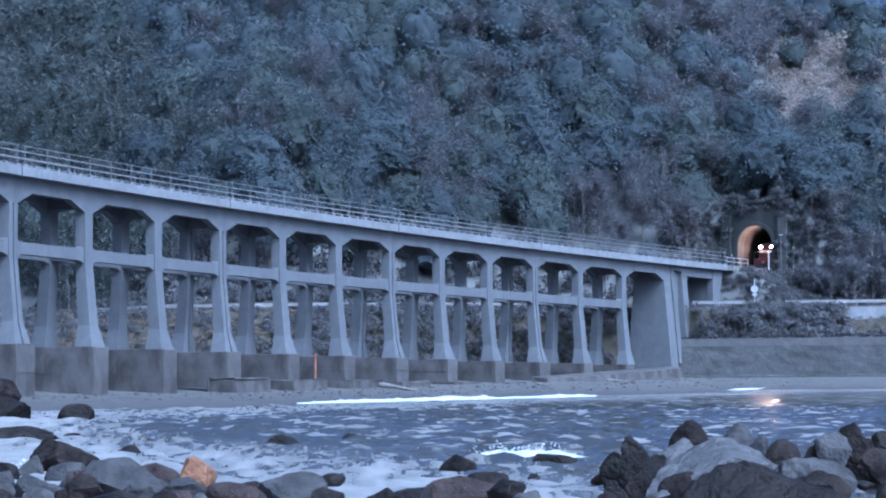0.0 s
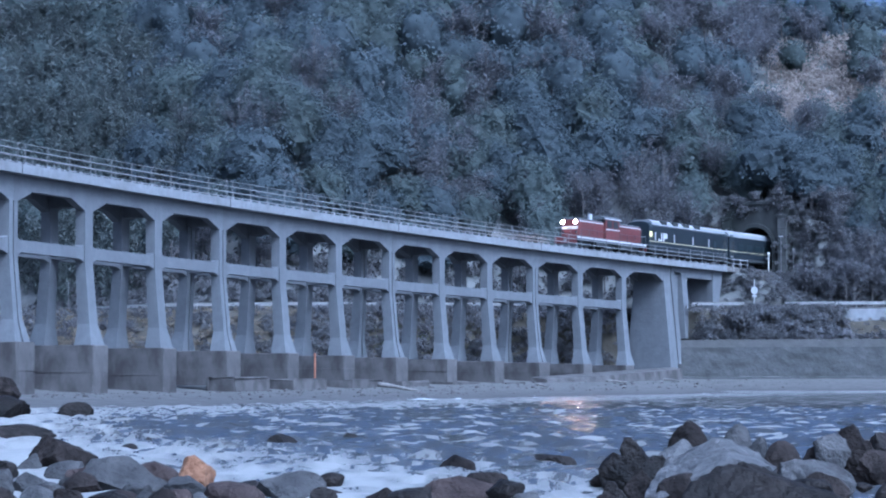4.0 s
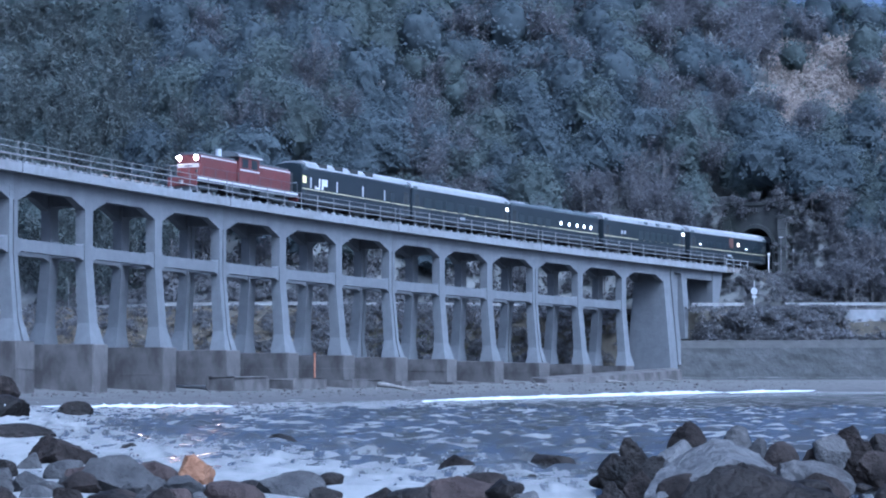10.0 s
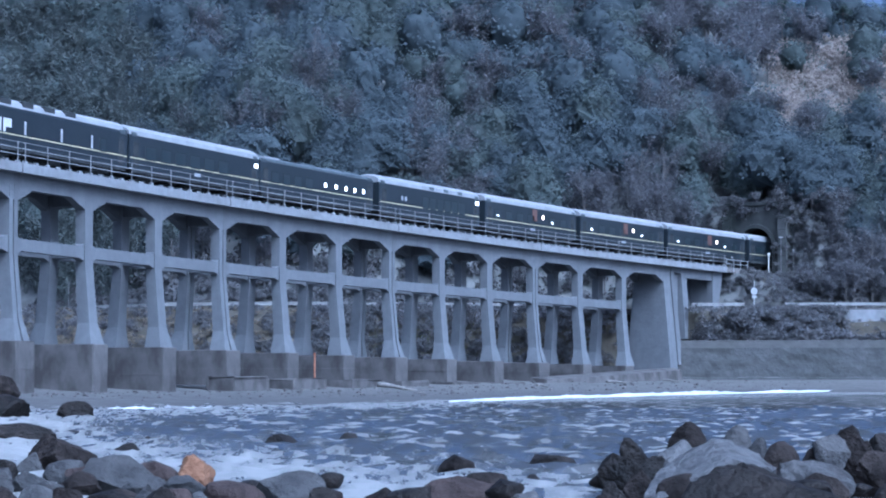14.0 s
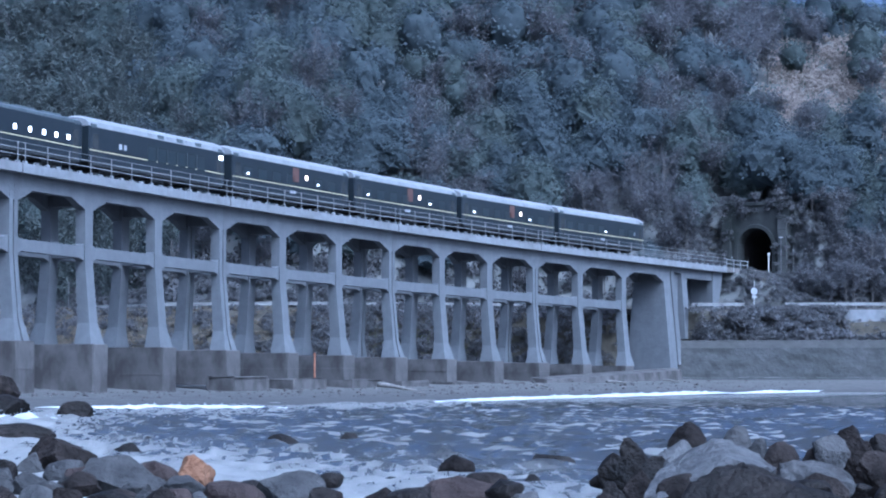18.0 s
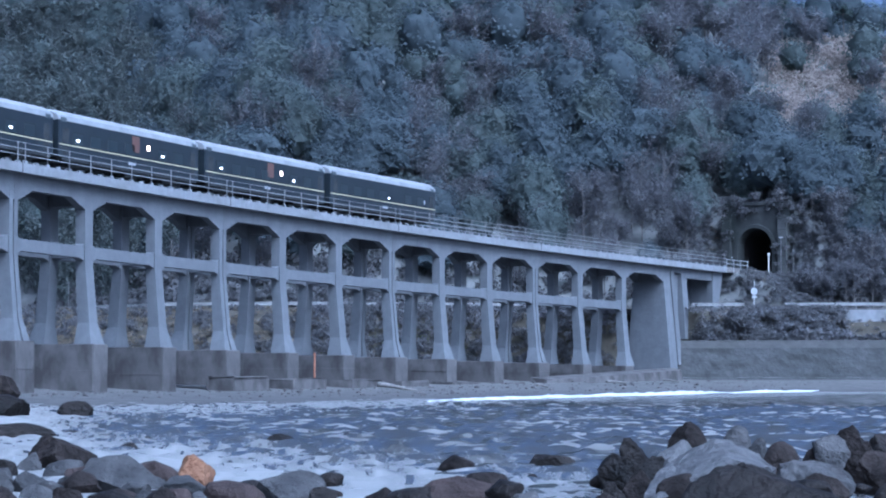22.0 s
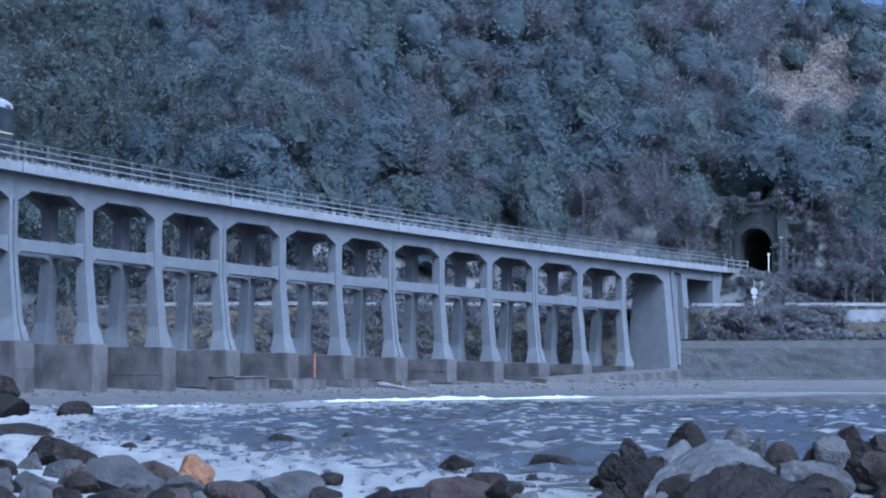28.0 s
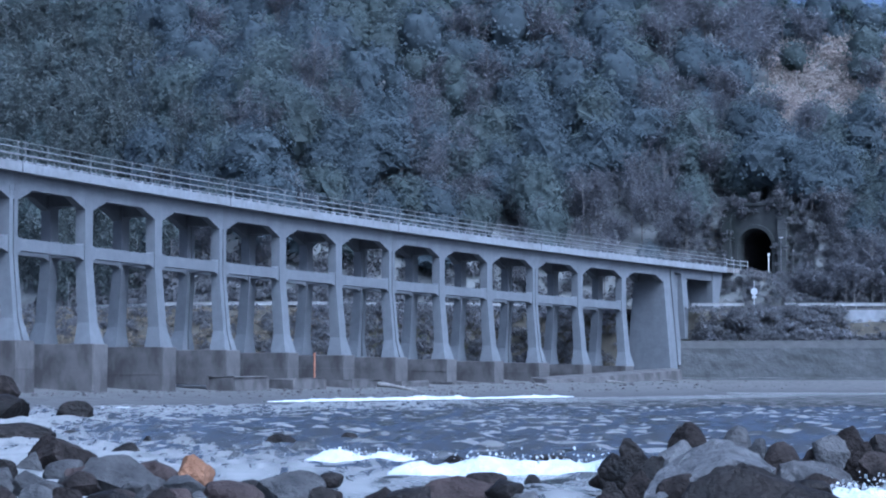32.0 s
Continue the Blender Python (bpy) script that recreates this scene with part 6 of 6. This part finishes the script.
def crest_mesh(name, length, width, height, seed, ragged=0.5, bend=0.0):
    """A ragged ridge of foam with shreds thrown off its top."""
    n, m = max(30, int(length * (9 if length < 10 else 2.5))), 12
    verts, faces, tops = [], [], []
    for i in range(n + 1):
        u = i / n
        x = (u - 0.5) * length
        env = math.sin(math.pi * u) ** 0.6 * (0.35 + 1.5 * abs(noise.noise((x * 0.9, seed, 0.0))) * ragged + 0.5 * (1 - ragged))
        if length > 10:
            env *= max(0.06, min(1.0, 0.75 + 1.6 * noise.noise((x * 0.07, seed, 8.0)) + 0.5 * noise.noise((x * 0.4, seed, 9.0))))
        bow = 0.06 * min(length, 6) * noise.noise((u * 2.2, seed, 4.0)) - bend * x * x
        for j in range(m + 1):
            v = j / m * 2 - 1
            rough = 0.9 * noise.noise((x * 3.1, v * 2.6, seed)) + 0.5 * noise.noise((x * 7.0, v * 6, seed + 3))
            hh = height * (1 - v * v) * (env + 0.6 * env * rough) - 0.03 - 0.08 * abs(v) ** 4
            verts.append((x, bow + v * width * (0.3 + env) / 2 + 0.3 * width * noise.noise((x * 1.9, v, seed + 2)), hh))
            if hh > 0.25 * height:
                tops.append(verts[-1])
    for i in range(n):
        for j in range(m):
            a = i * (m + 1) + j
            faces.append((a, a + 1, a + m + 2, a + m + 1))
    if tops and height > 0.15:
        rng = np.random.RandomState(seed)
        at = np.array(tops)[rng.randint(0, len(tops), 160)] + np.abs(rng.normal(0, 1, (160, 3))) * np.array([0.08, 0.05, 0.22 * height])
        v, f = cards(at, 0.045, rng, 0.0, 1.0)
        faces += [tuple(q) for q in (f + len(verts)).tolist()]
        verts += [tuple(q) for q in v.tolist()]
    me = bpy.data.meshes.new(name)
    me.from_pydata(verts, [], faces)
    return me


def breaker(x, y, turn, length, width, height, seed, rows, label, ragged=0.7, bend=0.0):
    """A wave crest that rises out of the sea, runs and sinks: rows of (t, dx, dy, dz)."""
    ob = shape("wave_crest", crest_mesh("wave_crest", length, width, height, seed, ragged, bend), FOAM, smooth=True)
    tagged(ob, label, "wave", "breaking waves")
    SURF.append((ob, [(t, pose(x + dx, y + dy, dz, 0, 0, turn)) for t, dx, dy, dz in rows]))
    return ob


def shore_surf(s, o, length, slant, seed, times, run=3.0, height=0.27, width=1.0):
    """A long low line of surf that comes in against the far beach, sinks back and comes again."""
    a = HEAD - s / RADIUS
    p = on(s, o)
    rows = [(t, -math.sin(a) * run * f, math.cos(a) * run * f, z + 0.09) for t, f, z in times]
    return breaker(p.x, p.y, math.degrees(a) + slant, length, width, height, seed, rows, "long low line of white surf off the beach", 0.65, 0.5 / RADIUS if length > 30 else 0.0)


breaker(1.42, 44.22, 2, 2.6, 0.9, 0.3, 3, [(0, 0.00, 0.00, 0), (0.5, -1.35, 0.00, 0.02), (1, -2.81, 0.00, 0.03), (1.5, -3.96, 0.00, 0.03), (2, -4.94, 0.62, 0), (2.5, -7.00, 1.92, -0.03), (3.3, -7.00, 1.92, -0.7), (32, -7.00, 1.92, -0.8)], "short breaking wave crest of white foam near the rocks")
breaker(0.36, 41.89, 2, 2.6, 0.9, 0.34, 7, [(0, 0.00, 0.00, -0.8), (4.8, 0.00, 0.00, -0.7), (5.5, 0.00, 0.00, 0), (6, -1.65, 0.56, 0.05), (6.5, -2.80, 0.56, 0.04), (7, -3.99, 1.72, 0.02), (7.5, -5.65, 3.59, -0.02), (8.3, -5.65, 3.59, -0.7), (32, -5.65, 3.59, -0.8)], "short breaking wave crest of white foam near the rocks")
breaker(2.02, 37.90, 3, 2.0, 0.6, 0.16, 8, [(0, 0.00, 0.00, -0.8), (4.8, 0.00, 0.00, -0.7), (5.5, 0.00, 0.00, -0.05), (6, -0.66, -0.88, 0), (6.5, -1.45, -1.31, 0), (7.2, -2.74, -1.31, -0.03), (8, -2.74, -1.31, -0.7), (32, -2.74, -1.31, -0.8)], "short breaking wave crest of white foam near the rocks")
breaker(2.56, 42.45, 2, 2.2, 0.6, 0.18, 12, [(0, 0.00, 0.00, -0.8), (29.9, 0.00, 0.00, -0.7), (30.6, 0.00, 0.00, -0.1), (31.2, -1.40, 0.00, -0.02), (32, -4.03, 0.87, 0.02)], "short breaking wave crest of white foam near the rocks")
breaker(2.96, 37.46, 2, 3.9, 1.3, 0.36, 14, [(0, 0.00, 0.00, -0.8), (30.2, 0.00, 0.00, -0.7), (30.9, 0.00, 0.00, -0.1), (31.5, -0.97, 0.00, 0), (32, -1.88, 0.45, 0.03)], "short breaking wave crest of white foam near the rocks")
breaker(4.9, 26.9, 2, 0.9, 0.5, 0.3, 15, [(0, 0.00, 0.00, -0.8), (24.1, 0.00, 0.00, -0.7), (24.8, 0.00, 0.00, 0), (25.3, -0.15, 0.00, 0.05), (26.2, -0.3, 0.00, 0), (27, -0.3, 0.00, -0.7), (32, -0.3, 0.00, -0.8)], "short breaking wave crest of white foam near the rocks")
breaker(4.75, 26.9, 2, 1.3, 0.6, 0.42, 16, [(0, 0.00, 0.00, -0.8), (30.1, 0.00, 0.00, -0.7), (30.8, 0.00, 0.00, 0.02), (31.5, -0.1, 0.00, 0.06), (32, -0.2, 0.00, 0.03)], "short breaking wave crest of white foam near the rocks")
breaker(-10.65, 62.43, 0, 2.6, 0.8, 0.3, 17, [(0, 0.00, 0.00, -0.8), (9.5, 0.00, 0.00, -0.7), (10.2, 0.00, 0.00, 0), (10.8, -0.23, -1.20, 0.05), (11.8, -0.31, -2.36, 0), (12.6, -0.31, -2.36, -0.7), (32, -0.31, -2.36, -0.8)], "short breaking wave crest of white foam near the rocks")
breaker(-14.07, 86.05, 0, 4, 1.0, 0.4, 18, [(0, 0.00, 0.00, -0.8), (15.5, 0.00, 0.00, -0.7), (16.2, 0.00, 0.00, 0), (16.8, -0.22, -2.26, 0.05), (17.8, -1.01, -2.26, 0), (18.6, -1.01, -2.26, -0.7), (32, -1.01, -2.26, -0.8)], "short breaking wave crest of white foam near the rocks")
breaker(-13.71, 82.69, 0, 4, 1.0, 0.3, 19, [(0, 0.00, 0.00, -0.8), (18.2, 0.00, 0.00, -0.7), (18.9, 0.00, 0.00, 0), (20, 0.33, -3.10, 0.05), (21.2, -0.42, -3.10, 0), (22, -0.42, -3.10, -0.7), (32, -0.42, -3.10, -0.8)], "short breaking wave crest of white foam near the rocks")
breaker(-12.16, 82.69, 0, 4, 1.0, 0.4, 20, [(0, 0.00, 0.00, -0.8), (21.9, 0.00, 0.00, -0.7), (22.6, 0.00, 0.00, 0), (23.2, -0.78, 0.00, 0.05), (24.6, -1.98, -3.10, 0), (25.4, -1.98, -3.10, -0.7), (32, -1.98, -3.10, -0.8)], "short breaking wave crest of white foam near the rocks")
breaker(-10.27, 65.64, 0, 3, 0.9, 0.25, 23, [(0, 0.00, 0.00, -0.8), (1.5, 0.00, 0.00, -0.7), (2.2, 0.00, 0.00, 0), (2.9, -0.62, 0.00, 0.05), (3.8, -1.19, -1.97, 0), (4.6, -1.19, -1.97, -0.7), (32, -1.19, -1.97, -0.8)], "short breaking wave crest of white foam near the rocks")
breaker(-7.07, 39.31, 0, 0.8, 0.5, 0.2, 24, [(0, 0.00, 0.00, 0), (0.6, -0.05, 0.00, 0), (1.4, -0.01, -0.48, -0.1), (2.2, -0.01, -0.48, -0.7), (32, -0.01, -0.48, -0.8)], "short breaking wave crest of white foam near the rocks")
shore_surf(23, -32, 124, 5, 41, [(0.0, 0.0, -0.3), (4.0, 0.1, -0.25), (5.2, 0.2, 0.02), (9.0, 0.7, 0.06), (10.5, 1.0, 0.0), (11.3, 0.6, -0.12), (12.2, 0.2, 0.0), (15.0, 0.5, 0.04), (19.0, 0.7, 0.02), (23.0, 0.9, 0.05), (25.0, 1.0, 0.0), (26.5, 0.5, -0.25), (32.0, 0.0, -0.3)])
shore_surf(-74, -33, 12, -66, 43, [(0.0, 0.2, -0.3), (7.0, 0.2, -0.25), (8.0, 0.4, 0.02), (10.5, 1.0, 0.02), (13.5, 0.6, 0.0), (14.5, 0.6, -0.2), (17.0, 0.2, -0.1), (18.5, 0.4, 0.03), (20.5, 0.8, 0.0), (22.0, 1.0, -0.2), (27.0, 0.2, -0.2), (28.5, 0.4, 0.02), (30.0, 0.7, 0.0), (32.0, 1.0, -0.15)], 2.0, 0.2, 0.8)
shore_surf(-26, -32, 44, -5, 44, [(0.0, 0.3, 0.03), (2.0, 0.8, 0.04), (3.5, 1.0, -0.05), (5.0, 0.6, -0.3), (26.5, 0.0, -0.3), (27.5, 0.2, -0.02), (29.0, 0.5, 0.02), (32.0, 0.9, 0.04)])
shore_surf(86, -19, 46, 8, 45, [(0.0, 0.4, 0.03), (1.5, 0.8, 0.0), (3.0, 1.0, -0.2), (15.0, 0.0, -0.3), (32.0, 0.0, -0.3)])


def spray(x, y, seed, rows):
    """Drops and shreds of water thrown up at the rocks."""
    rng = np.random.RandomState(seed)
    n = 1100
    a = rng.normal(0, 0.32, n)
    r = np.abs(rng.normal(0, 0.8, n))
    p = np.stack([np.sin(a) * r * 1.6, rng.normal(0, 0.25, n), np.cos(a) * r], 1)
    v, f = cards(p, 0.04, rng, 0.0, 1.6)
    ob = shape("spray", card_mesh("spray", v, f), FOAM)
    tagged(ob, "white spray of a wave breaking on a rock", "spray", "splashes", "stuff")
    SURF.append((ob, [(t, pose(x + dx, y, z)) for t, dx, z in rows]))
    return ob


spray(-13.46, 86.05, 3, [(0.0, 0, -3.0), (22.3, 0, -3.0), (22.7, 0, -0.3), (23.0, 0, 0.0), (23.4, -0.4, -0.2), (24.2, -0.8, -2.6), (32.0, -0.8, -3.0)])
spray(-13.29, 75.80, 4, [(0.0, 0, -3.0), (9.8, 0, -3.0), (10.2, 0, -0.3), (10.6, 0, 0.0), (11.0, -0.2, -0.4), (11.8, -0.3, -2.6), (32.0, 0, -3.0)])
spray(-13.59, 75.80, 5, [(0.0, 0, -3.0), (23.5, 0, -3.0), (23.8, 0, -0.5), (24.1, 0, -0.1), (24.5, -0.2, -0.6), (25.4, -0.3, -2.6), (32.0, 0, -3.0)])


motions()
